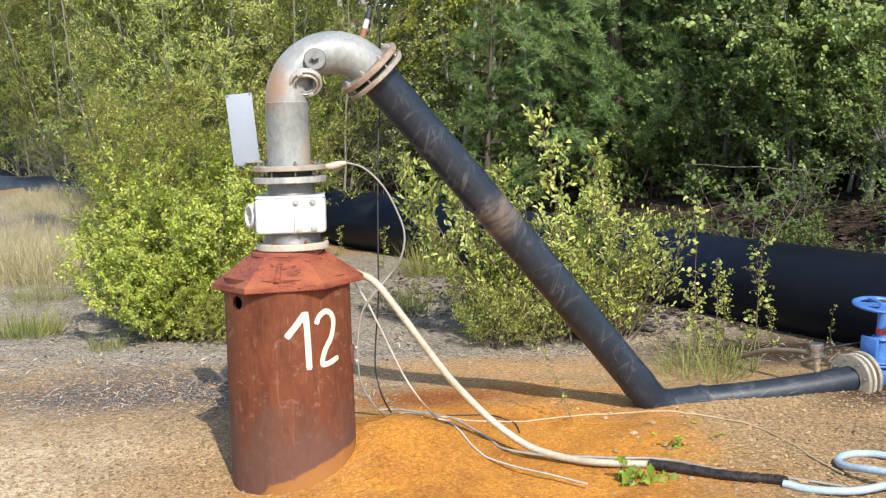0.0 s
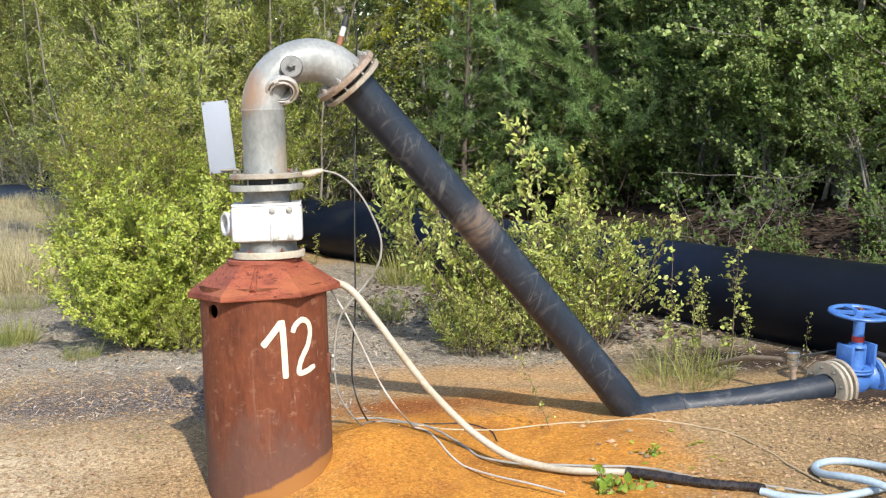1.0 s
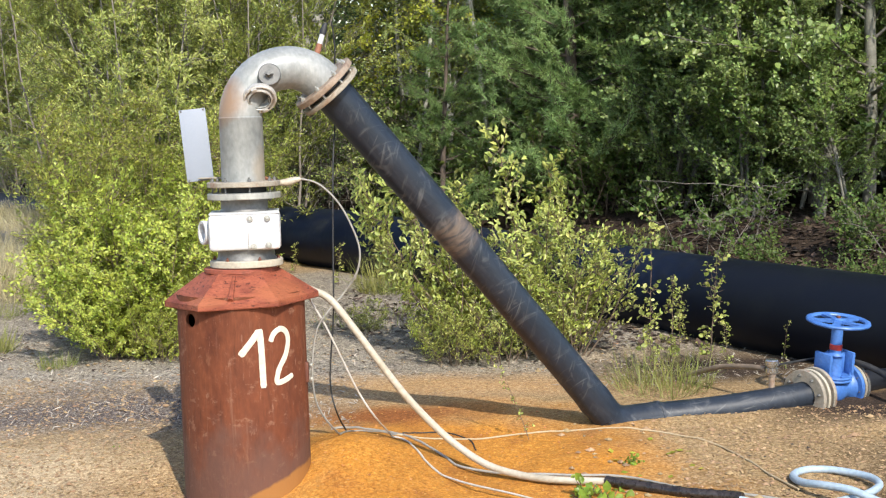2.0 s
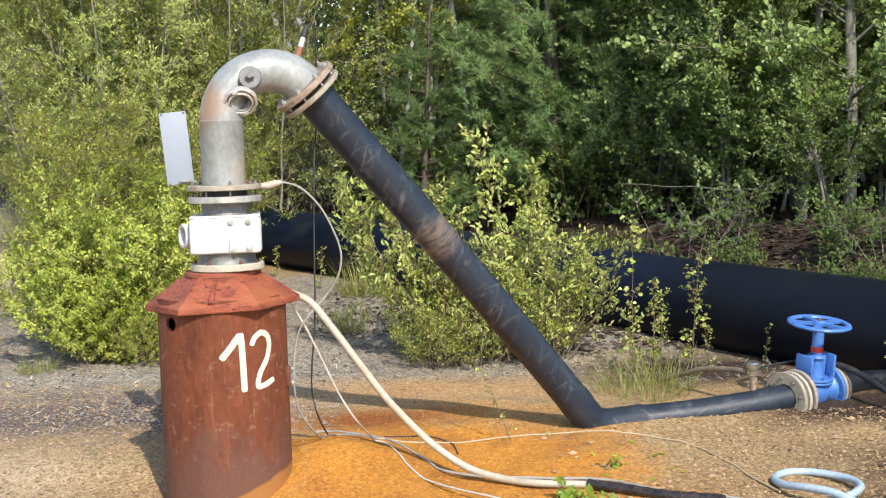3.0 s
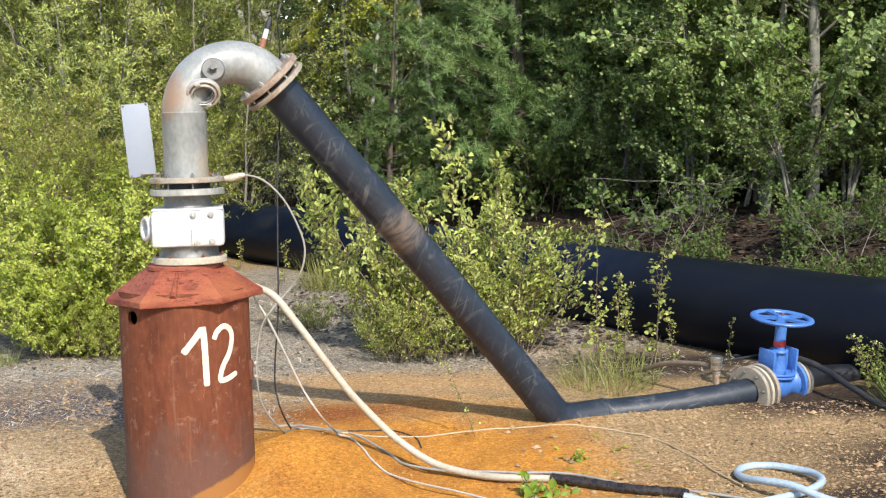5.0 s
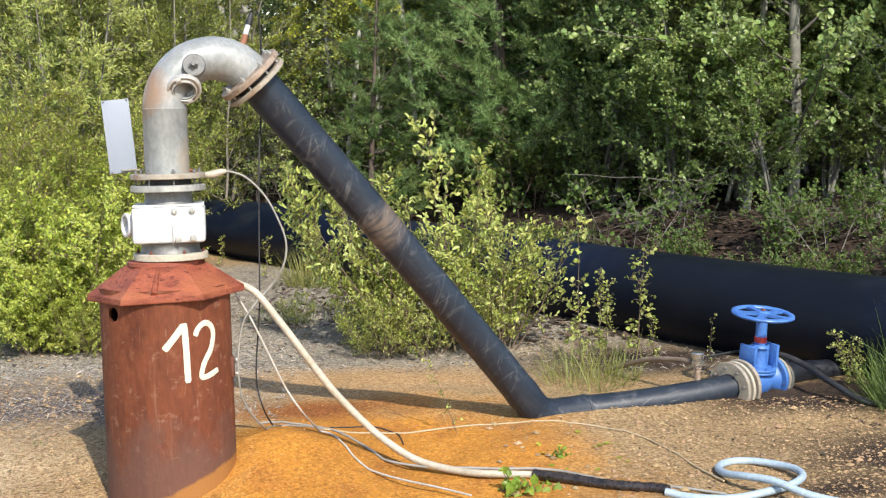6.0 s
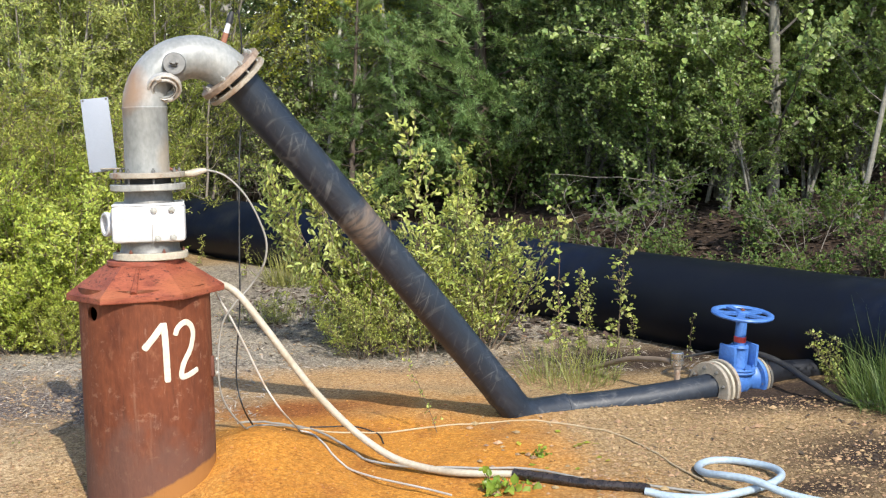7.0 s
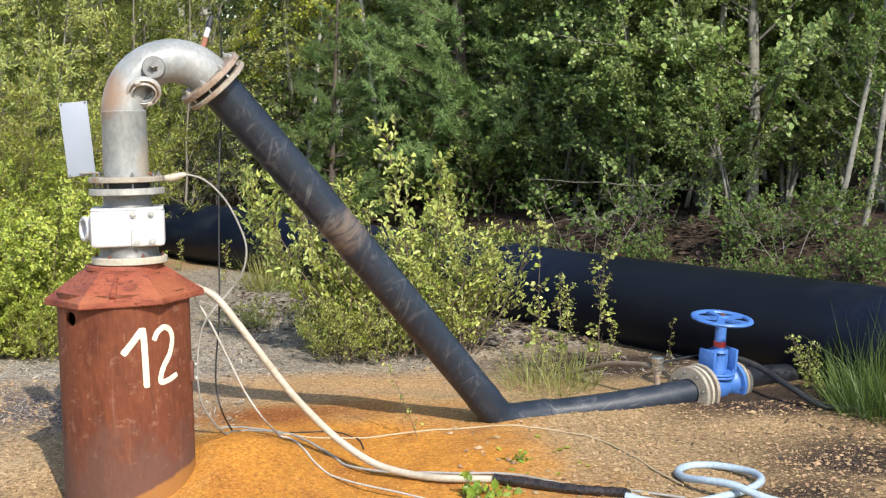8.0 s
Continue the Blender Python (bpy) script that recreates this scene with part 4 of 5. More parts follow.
def spoke(R):
    bm = bmesh.new()
    verts = []
    for x, w, h in ((0.022, 0.016, 0.007), (0.08, 0.015, 0.006), (R - 0.018, 0.024, 0.006)):
        verts.append([bm.verts.new((x, s * w, u * h)) for s, u in ((-1, -1), (1, -1), (1, 1), (-1, 1))])
    for a, b in zip(verts, verts[1:]):
        for k in range(4):
            bm.faces.new((a[k], a[(k + 1) % 4], b[(k + 1) % 4], b[k]))
    bm.faces.new(verts[0][::-1])
    bm.faces.new(verts[-1])
    return bm


build_valve()


# ---- the pipe beyond the valve, and the large pipeline ----
def build_outlet():
    out = thing("outlet_pipe", "black plastic pipe leading on from the valve along the soil", "pipe")
    a = VALVE + VALVE_WAY * 0.314
    line = curve_points([a, a + VALVE_WAY * 0.25 + Vector((0.05, 0, -0.02)), a + Vector((0.75, 0.25, -0.05)), a + Vector((1.6, 0.0, -0.06)), a + Vector((3.2, -1.2, -0.07))], 8)
    part("run", mesh_of("run", tube(line, 0.056, 32), True, 60), HDPE, out)
    part("backing_flange", disc(0.104, 0.320, 0.336, 0.05, 0.003, 48, None, aim(VALVE, VALVE_WAY)), STEEL, out, "dull steel flange")


build_outlet()
BIG_R = 0.265


def big_axis(y):
    ys, tops = (2.0, 6.4, 7.85, 11.8, 19.0, 20.0, 22.0, 26.0), (0.47, 0.488, 0.447, 0.390, -0.07, -0.11, -0.26, -0.52)
    z = float(np.interp(y, ys, tops)) - BIG_R
    return Vector((PIPE_AT.x - 0.703 * (y - PIPE_AT.y), y, z))


def build_big():
    big = thing("pipeline", "large black plastic pipeline lying behind the bushes on the soil", "pipeline")
    line = [big_axis(-6.0 + 0.5 * i) + Vector((0.012 * noise.noise((i * 0.7, 0, 0)), 0, 0.010 * noise.noise((i * 0.5, 3, 0)))) for i in range(66)]
    part("run", mesh_of("run", tube(line, BIG_R, 64, None, True, 0.004), True, 60), BIGPE, big)
    for y in (3.2, 9.35, 15.6):
        a, b = big_axis(y), big_axis(y + 0.02)
        d = (b - a).normalized()
        part("weld_bead", mesh_of("weld_bead", tube([a - d * 0.014, a - d * 0.008, a + d * 0.008, a + d * 0.014], [BIG_R, BIG_R + 0.008, BIG_R + 0.008, BIG_R], 64, None, False), True, 60), BIGPE, big, "raised weld bead")


# tree shade over the pipeline's right stretch, painted as a darker patch
stain_or_shade(BIGPE, (2.0, 7.3, 0.30), (1.3, 1.6, 0.5), (0.006, 0.007, 0.010), 0.9, 0.8)
build_big()


# ---- hoses and cables ----
def lay(points, r, lift=0.0):
    """A line that never dips into the soil."""
    return [(p.x, p.y, max(p.z, height(p.x, p.y) + r * 0.75 + lift)) for p in curve_points(points, 8)]


def cable(name, label, category, points, r, material, seg=10, lift=0.0, ridged=0.0):
    line = lay(points, r, lift)
    radii = [r * (1 + ridged * (k % 3 == 0)) for k in range(len(line))]
    return tagged(part(name, mesh_of(name, tube(line, radii, seg), True, 60), material), label, category)


cable("white_hose", "dirty white flexible hose curving from the well cap to the ground", "hose", [(-0.76, 5.30, 0.755), (-0.709, 5.318, 0.766), (-0.667, 5.327, 0.753), (-0.599, 5.312, 0.718), (-0.512, 5.297, 0.608), (-0.427, 5.291, 0.486), (-0.321, 5.309, 0.330), (-0.213, 5.332, 0.197), (-0.113, 5.319, 0.104), (0.010, 5.249, 0.039), (0.143, 5.178, 0.015), (0.272, 5.108, 0.015), (0.445, 5.077, 0.015), (0.488, 5.066, 0.015)], 0.0148, HOSE, 16)
TAPE = mat("wrapped_tape", [(0.014, 0.011, 0.010), (0.040, 0.030, 0.026)], 30, 0.28, 0.0, 0.3, 60)
GREYWIRE = mat("pale_grey_cable", [(0.20, 0.19, 0.165), (0.27, 0.255, 0.225)], 8, 0.55, 0.0, 0.05)
cable("hose_wrap", "shiny black tape wrapped round the hose joint on the soil", "tape wrap", [(0.470, 5.070, 0.018), (0.610, 4.991, 0.018), (0.748, 4.910, 0.018), (0.887, 4.858, 0.018), (0.945, 4.816, 0.018)], 0.0190, TAPE, 16, 0.0, 0.12)
cable("blue_hose", "pale blue hose lying in one loop on the gravel", "hose", [(0.932, 4.800, 0.015), (1.03, 4.742, 0.015), (1.165, 4.722, 0.015), (1.301, 4.773, 0.018), (1.415, 4.845, 0.020), (1.480, 4.935, 0.020), (1.478, 5.030, 0.018), (1.425, 5.105, 0.015), (1.338, 5.158, 0.015), (1.245, 5.150, 0.015), (1.190, 5.075, 0.018), (1.195, 4.960, 0.030), (1.245, 4.862, 0.050), (1.330, 4.775, 0.056), (1.44, 4.676, 0.030), (1.62, 4.58, 0.015), (1.9, 4.45, 0.01), (2.4, 4.35, 0.01)], 0.0148, BLUEHOSE, 16)
cable("sensor_cable", "grey sensor cable looping from the flange to the soil", "cable", [(-0.745, 5.318, 1.198), (-0.698, 5.319, 1.204), (-0.624, 5.326, 1.179), (-0.550, 5.325, 1.103), (-0.498, 5.321, 1.001), (-0.473, 5.319, 0.910), (-0.489, 5.317, 0.821), (-0.542, 5.330, 0.743), (-0.611, 5.290, 0.669), (-0.652, 5.277, 0.605), (-0.673, 5.262, 0.495), (-0.674, 5.246, 0.384), (-0.658, 5.263, 0.287), (-0.604, 5.348, 0.169), (-0.566, 5.70, 0.015), (-0.475, 5.696, 0.015), (-0.375, 5.651, 0.015)], 0.0042, GREYWIRE, 8)
cable("beige_cable", "thin beige cable lying over the orange soil", "cable", [(-0.375, 5.660, 0.015), (-0.230, 5.679, 0.015), (-0.035, 5.702, 0.015), (0.163, 5.769, 0.015), (0.414, 5.806, 0.015), (0.514, 5.813, 0.005), (0.709, 5.774, 0.005), (0.845, 5.696, 0.01), (0.970, 5.569, 0.01), (1.049, 5.363, 0.01), (1.113, 5.127, 0.01), (1.179, 4.937, 0.01)], 0.0042, CABLE, 8)
cable("vent_cable", "thin black cable hanging behind the bend from the vent", "cable", [(-0.562, 5.470, 1.820), (-0.556, 5.490, 1.700), (-0.570, 5.51, 1.55), (-0.570, 5.50, 1.40), (-0.577, 5.43, 1.242), (-0.584, 5.375, 0.952), (-0.590, 5.335, 0.661), (-0.610, 5.327, 0.455), (-0.613, 5.331, 0.338), (-0.591, 5.356, 0.226), (-0.592, 5.80, 0.015)], 0.0034, RUBBER, 8)
cable("pump_cable", "thin white cable hanging from the well cap to the soil", "cable", [(-0.69, 5.31, 0.745), (-0.668, 5.319, 0.694), (-0.626, 5.309, 0.621), (-0.564, 5.310, 0.481), (-0.504, 5.330, 0.335), (-0.442, 5.355, 0.221), (-0.385, 5.55, 0.08), (-0.319, 5.503, 0.015), (-0.217, 5.273, 0.015), (-0.080, 5.099, 0.015), (0.092, 4.958, 0.015), (0.215, 4.848, 0.015)], 0.0044, DIRTYCABLE, 8)
cable("ground_cable", "grey-brown cable trailing along the soil beside the hose", "cable", [(-0.685, 5.90, 0.015), (-0.590, 5.897, 0.015), (-0.457, 5.791, 0.015), (-0.352, 5.674, 0.015), (-0.175, 5.424, 0.015), (-0.081, 5.297, 0.015), (0.076, 5.207, 0.015), (0.232, 5.184, 0.015), (0.364, 5.157, 0.015), (0.475, 5.150, 0.015), (0.580, 5.107, 0.015), (0.679, 5.026, 0.015), (0.775, 4.948, 0.015), (0.894, 4.907, 0.015), (1.0, 4.86, 0.015), (1.15, 4.78, 0.012)], 0.0055, GREYCABLE, 8)
cable("black_wire", "thin black wire lying in a curve on the soil", "cable", [(-0.356, 5.763, 0.015), (-0.234, 5.803, 0.015), (-0.134, 5.775, 0.015), (-0.059, 5.678, 0.015), (-0.035, 5.531, 0.015)], 0.0032, RUBBER, 8)
cable("black_hose", "black hose leading from behind the valve over the soil", "hose", [(1.70, 6.40, 0.12), (1.759, 6.38, 0.160), (1.83, 6.32, 0.150), (1.891, 6.25, 0.122), (1.958, 6.06, 0.083), (2.067, 5.92, 0.03), (2.25, 5.90, 0.02), (2.5, 6.0, 0.02), (3.0, 6.1, 0.02)], 0.015, RUBBER, 14)


def build_sensor():
    s = thing("cable_sensor", "pale conical cable end with a brown lead at the flange", "sensor")
    part("sleeve", tube([(-0.800, 5.300, 1.199), (-0.775, 5.305, 1.192), (-0.745, 5.312, 1.194), (-0.72, 5.316, 1.200), (-0.695, 5.319, 1.205)], [0.005, 0.012, 0.016, 0.014, 0.008], 14), HOSE, s)
    part("lead", tube(curve_points([(-0.872, 5.235, 1.224), (-0.84, 5.26, 1.222), (-0.815, 5.285, 1.208), (-0.79, 5.302, 1.197)], 5), 0.006, 8), ORANGEBROWN, s, "brown lead")


build_sensor()


def build_sampling():
    t = thing("sampling_tap", "small chrome coupling on a short riser beside the pipe", "tap")
    part("riser", lathe([(0.014, -0.02), (0.014, 0.11), (0.020, 0.112), (0.020, 0.125)], 20, None, pose(1.345, 6.165, 0.04)), BROWNFLANGE, t)
    part("coupling", lathe([(0.022, 0.125), (0.030, 0.128), (0.030, 0.150), (0.024, 0.154), (0.024, 0.160), (0.031, 0.163), (0.031, 0.185), (0.026, 0.190), (0, 0.190)], 28, None, pose(1.345, 6.165, 0.04)), CHROME, t, "chrome coupling")
    cable("brown_hose", "brown-grey hose lying on the soil behind the pipe", "hose", [(1.00, 6.76, 0.01), (1.08, 6.62, 0.07), (1.17, 6.45, 0.135), (1.27, 6.27, 0.172), (1.32, 6.18, 0.180)], 0.013, OLDHOSE, 14)
    cable("signal_cable", "thin dark cable from the tap to the valve", "cable", [(1.34, 6.19, 0.19), (1.45, 6.28, 0.185), (1.60, 6.38, 0.18), (1.70, 6.42, 0.17)], 0.006, RUBBER, 8)


CHROME = mat("chrome", [(0.471, 0.456, 0.426), (0.532, 0.517, 0.494)], 12, 0.25, 0.9, 0.05)
OLDHOSE = mat("old_hose", [(0.150, 0.105, 0.070), (0.225, 0.165, 0.115)], 10, 0.6, 0.0, 0.15)
build_sampling()


# ---- plants ----
LEAF_B = mat("bright_leaf", [(0.17, 0.28, 0.032), (0.32, 0.42, 0.065)], 3, 0.45, 0, 0, island=0.3, translucent=0.4)
STRAWGREY = mat("grey_straw", [(0.22, 0.19, 0.150), (0.40, 0.355, 0.29)], 3, 0.8, 0, 0, island=0.45)
BARE = mat("grey_twig", [(0.152, 0.129, 0.106), (0.228, 0.205, 0.175)], 20, 0.85, 0.0, 0.2)
def leaf_mesh(name, at, size, normal, along, shape=4, width=0.5, fold=0.18):
    """Many leaves as one mesh: each a folded blade at a place, with its face and its way."""
    n = len(at)
    normal = normal / np.linalg.norm(normal, axis=1, keepdims=True)
    along = along - normal * (along * normal).sum(1, keepdims=True)
    along /= np.linalg.norm(along, axis=1, keepdims=True) + 1e-9
    side = np.cross(normal, along)
    s = size[:, None]
    if shape == 4:
        spots = [(0, 0, 0), (0.45, width * 0.5, fold), (1, 0, 0.05), (0.45, -width * 0.5, fold)]
        loops, sizes = [0, 1, 2, 0, 2, 3], 3
    elif shape == 3:
        spots = [(0, -width * 0.5, 0), (1, 0, 0), (0, width * 0.5, 0)]
        loops, sizes = [0, 1, 2], 3
    elif shape == 5:
        spots = [(0, -width * 0.5, 0), (0, width * 0.5, 0), (0.55, width * 0.42, fold * 0.35), (0.55, -width * 0.42, fold * 0.35), (1, 0, fold * 1.5)]
        loops, sizes = [0, 1, 2, 0, 2, 3, 3, 2, 4], 3
    else:
        spots = [(0, 0, 0), (0.28, width * 0.42, fold), (0.68, width * 0.45, fold), (1, 0, -0.06), (0.68, -width * 0.45, fold), (0.28, -width * 0.42, fold)]
        loops, sizes = [0, 1, 2, 3, 0, 3, 4, 5], 4
    k = len(spots)
    v = np.empty((n, k, 3))
    for i, (a, b, c) in enumerate(spots):
        v[:, i] = at + s * (along * a + side * b + normal * c)
    me = bpy.data.meshes.new(name)
    me.vertices.add(n * k)
    me.vertices.foreach_set("co", v.ravel())
    idx = (np.arange(n)[:, None] * k + np.array(loops)[None]).ravel()
    me.loops.add(len(idx))
    me.loops.foreach_set("vertex_index", idx)
    f = len(idx) // sizes
    me.polygons.add(f)
    me.polygons.foreach_set("loop_start", np.arange(f) * sizes)
    me.polygons.foreach_set("loop_total", np.full(f, sizes))
    me.update(calc_edges=True)
    return me


def wood_mesh(name, limbs, seg=5):
    """Tapered limbs, each (points, first radius, last radius), as one mesh."""
    verts, faces = [], []
    for pts, r0, r1 in limbs:
        pts = np.asarray(pts, float)
        n = len(pts)
        d = np.gradient(pts, axis=0)
        d /= np.linalg.norm(d, axis=1, keepdims=True) + 1e-9
        ref = np.array([0.3, 0.2, 0.93]) if abs(d[0][2]) < 0.8 else np.array([0.9, 0.3, 0.1])
        a = np.cross(d, ref)
        a /= np.linalg.norm(a, axis=1, keepdims=True) + 1e-9
        b = np.cross(d, a)
        first = len(verts)
        s = seg if r0 < 0.02 else 9
        for i in range(n):
            r = r0 + (r1 - r0) * (i / (n - 1))
            for k in range(s):
                t = 2 * math.pi * k / s
                verts.append(pts[i] + r * (a[i] * math.cos(t) + b[i] * math.sin(t)))
        for i in range(n - 1):
            for k in range(s):
                p, q = first + i * s, first + (i + 1) * s
                faces.append((p + k, p + (k + 1) % s, q + (k + 1) % s, q + k))
    return mesh_from(name, verts, faces, True)


def limb(rng, start, way, length, n, wander, rise):
    p, d = np.array(start, float), np.array(way, float)
    d /= np.linalg.norm(d)
    out = [p.copy()]
    for i in range(n):
        d = d + rng.normal(0, wander, 3) + np.array([0, 0, rise])
        d /= np.linalg.norm(d)
        p = p + d * length / n
        out.append(p.copy())
    return np.array(out)


def along_line(pts, t):
    f = t * (len(pts) - 1)
    i = min(int(f), len(pts) - 2)
    return pts[i] + (pts[i + 1] - pts[i]) * (f - i), pts[i + 1] - pts[i]


def grow(rng, tall, stems, lean, base, side_n, side_len, twig_n, twig_len, leaf_n, leaf, trunk_r, crown_from=0.15, droop=0.0, rise=0.05, spread=0.8, low=1.0):
    """A plant: its limbs, and the places, ways and sizes of its leaves."""
    limbs, at, way, size = [], [], [], []
    for s in range(stems):
        ang = rng.uniform(0, 2 * math.pi)
        foot = np.array([math.cos(ang), math.sin(ang), 0]) * base * rng.uniform(0, 1)
        h = tall * rng.uniform(0.65, 1.0) if stems > 1 else tall
        d0 = np.array([math.cos(ang) * lean * rng.uniform(0.2, 1), math.sin(ang) * lean * rng.uniform(0.2, 1), 1.0])
        main = limb(rng, foot - np.array([0, 0, 0.06]), d0, h, 9, 0.05, 0.03)
        limbs.append((main, trunk_r, trunk_r * 0.15))
        for i in range(side_n):
            t = crown_from + (1 - crown_from) * ((i + rng.uniform(0, 1)) / side_n) ** low
            p, d = along_line(main, min(t, 0.99))
            a = rng.uniform(0, 2 * math.pi)
            out = np.array([math.cos(a), math.sin(a), 0]) * spread + d / np.linalg.norm(d) * rng.uniform(0.2, 0.7)
            ln = side_len * (1.05 - 0.75 * t) * rng.uniform(0.6, 1.2)
            sd = limb(rng, p, out, ln, 5, 0.10, rise)
            limbs.append((sd, max(0.0025, trunk_r * 0.30 * (1.1 - t)), 0.0015))
            for j in range(twig_n):
                tt = 0.15 + 0.85 * (j + rng.uniform(0, 1)) / twig_n
                q, e = along_line(sd, min(tt, 0.99))
                w = e / (np.linalg.norm(e) + 1e-9) + rng.normal(0, 0.6, 3)
                tw = limb(rng, q, w, twig_len * rng.uniform(0.5, 1.3), 3, 0.15, -droop)
                limbs.append((tw, 0.0022, 0.001))
                u = rng.uniform(0.05, 1.0, leaf_n) * 3
                i0 = np.minimum(u.astype(int), 2)
                pos = tw[i0] + (tw[i0 + 1] - tw[i0]) * (u - i0)[:, None]
                at.append(pos + rng.normal(0, leaf * 0.35, (leaf_n, 3)))
                way.append((tw[i0 + 1] - tw[i0]) / (np.linalg.norm(tw[i0 + 1] - tw[i0], axis=1, keepdims=True) + 1e-9) + rng.normal(0, 0.7, (leaf_n, 3)))
                size.append(leaf * rng.uniform(0.6, 1.25, leaf_n))
    return limbs, np.concatenate(at), np.concatenate(way), np.concatenate(size)


def plant(name, label, category, seed, leafmat, woodmat, group="", shape=4, width=0.62, face=(0.25, -0.6, 0.75), wild=0.75, hang=0.0, **how):
    """One plant, built at the origin as a thing with trunk and crown."""
    rng = np.random.default_rng(seed)
    limbs, at, way, size = grow(rng, **how)
    ob = thing(name, label, category, (0, 0, -60), group)
    if how["trunk_r"] > 0.02:
        part("trunk", wood_mesh("trunk", [b for b in limbs if b[1] >= how["trunk_r"]]), woodmat, ob)
        part("branchwork", wood_mesh("branchwork", [b for b in limbs if b[1] < how["trunk_r"]]), BARK, ob)
    else:
        part("branchwork", wood_mesh("stems", limbs), woodmat, ob)
    normal = np.array(face)[None] + rng.normal(0, wild, at.shape)
    way = way + np.array([0, 0, -hang])
    part("crown", leaf_mesh("crown", at, size, normal, way, shape, width), leafmat, ob)
    return ob


def pine(seed, tall, label):
    rng = np.random.default_rng(seed)
    limbs, at, way, size = [], [], [], []
    main = limb(rng, (0, 0, -0.1), (0, 0, 1), tall, 12, 0.015, 0.05)
    limbs.append((main, 0.012 * tall + 0.01, 0.008))
    z = 0.35
    while z < tall - 0.15:
        t = z / tall
        for k in range(rng.integers(4, 7)):
            a = rng.uniform(0, 2 * math.pi)
            p, d = along_line(main, t)
            ln = (0.23 * tall * (1 - t) + 0.18) * rng.uniform(0.75, 1.1)
            br = limb(rng, p, (math.cos(a), math.sin(a), 0.25), ln, 6, 0.06, 0.045)
            limbs.append((br, 0.004 + 0.010 * (1 - t), 0.002))
            for j in range(int(9 + ln * 19)):
                tt = 0.15 + 0.85 * rng.uniform() ** 0.7
                q, e = along_line(br, min(tt, 0.99))
                e = e / np.linalg.norm(e)
                tw = limb(rng, q, e + rng.normal(0, 0.5, 3), rng.uniform(0.08, 0.22), 2, 0.05, 0.08)
                limbs.append((tw, 0.003, 0.0015))
                m = 48
                u = rng.uniform(0, 1, m)
                pos = tw[0] + (tw[-1] - tw[0]) * u[:, None]
                at.append(pos)
                ax = (tw[-1] - tw[0]) / np.linalg.norm(tw[-1] - tw[0])
                way.append(ax[None] * 0.9 + rng.normal(0, 0.6, (m, 3)))
                size.append(rng.uniform(0.040, 0.068, m))
        z += rng.uniform(0.16, 0.26) + 0.02 * tall * t
    at, way, size = np.concatenate(at), np.concatenate(way), np.concatenate(size)
    ob = thing("pine_tree", label, "pine tree", (0, 0, -60))
    part("trunk", wood_mesh("trunk", limbs), PINEBARK, ob)
    part("crown", leaf_mesh("crown", at, size, np.array([0.25, -0.6, 0.7])[None] + rng.normal(0, 0.75, at.shape), way, 3, 0.11), NEEDLE, ob)
    return ob


def plant_at(ob, x, y, turn=0, scale=1.0, lean=0.0, first=False):
    """Sets a plant, or a copy of it, on the ground."""
    m = pose(x, y, height(x, y) - 0.02, lean, 0, turn) @ Matrix.Scale(scale, 4)
    if first:
        ob.matrix_world = m
        return ob
    c = copy_thing(ob, Matrix())
    c.matrix_basis = m
    return c


def grow_all(ob, spots):
    """The plant itself at the first spot, copies of it at the others."""
    for i, (x, y, turn, scale) in enumerate(spots):
        plant_at(ob, x, y, turn, scale, first=(i == 0))


# the thicket: low yellow-green bushes before tall slender shoots
shoot_a = plant("shoot_bush", "dense yellow-green bush of upright leafy shoots", "bush", 11, LEAF_M, TWIG, "thicket", width=0.46, tall=1.7, stems=11, lean=0.5, base=0.40, side_n=13, side_len=0.62, twig_n=6, twig_len=0.18, leaf_n=25, leaf=0.029, wild=0.55, trunk_r=0.008, crown_from=0.04, rise=0.12)
grow_all(shoot_a, [(-2.35, 9.3, 140, 0.95), (-1.98, 8.75, 200, 0.85), (-2.42, 9.7, 300, 1.0), (-2.52, 9.8, 250, 0.85)])
shoot_low = plant("low_bush", "low lime-green leafy bush on the gravel", "bush", 13, LEAF_L, TWIG, "thicket", width=0.6, tall=1.05, stems=13, lean=0.6, base=0.35, side_n=10, side_len=0.42, twig_n=5, twig_len=0.15, leaf_n=28, leaf=0.0265, wild=0.5, trunk_r=0.006, crown_from=0.09, rise=0.12)
grow_all(shoot_low, [(-2.02, 7.85, 0, 0.95), (-2.20, 8.15, 80, 0.9), (-1.78, 8.0, 160, 0.75), (-2.10, 8.3, 240, 1.15), (-2.32, 8.7, 300, 0.9), (-2.10, 7.72, 30, 0.6), (-1.85, 7.65, 200, 0.5)])
shoot_b = plant("young_poplar", "tall slender green young tree with small pointed leaves", "young tree", 12, LEAF_P, BARE, "thicket", width=0.32, hang=-0.5, wild=0.5, tall=4.2, stems=7, lean=0.15, base=0.55, side_n=26, side_len=0.70, twig_n=7, twig_len=0.24, leaf_n=30, leaf=0.042, trunk_r=0.014, crown_from=0.03, rise=0.16)
grow_all(shoot_b, [(-2.80, 10.6, 0, 1.0), (-2.45, 11.2, 80, 1.05), (-3.15, 11.9, 160, 1.0), (-2.15, 12.8, 230, 1.15), (-3.6, 13.2, 20, 1.1), (-2.9, 13.4, 310, 1.2), (-7.2, 21.4, 120, 1.3), (-8.0, 22.7, 50, 1.4), (-6.6, 20.8, 200, 1.3), (-8.6, 23.6, 10, 1.3)])
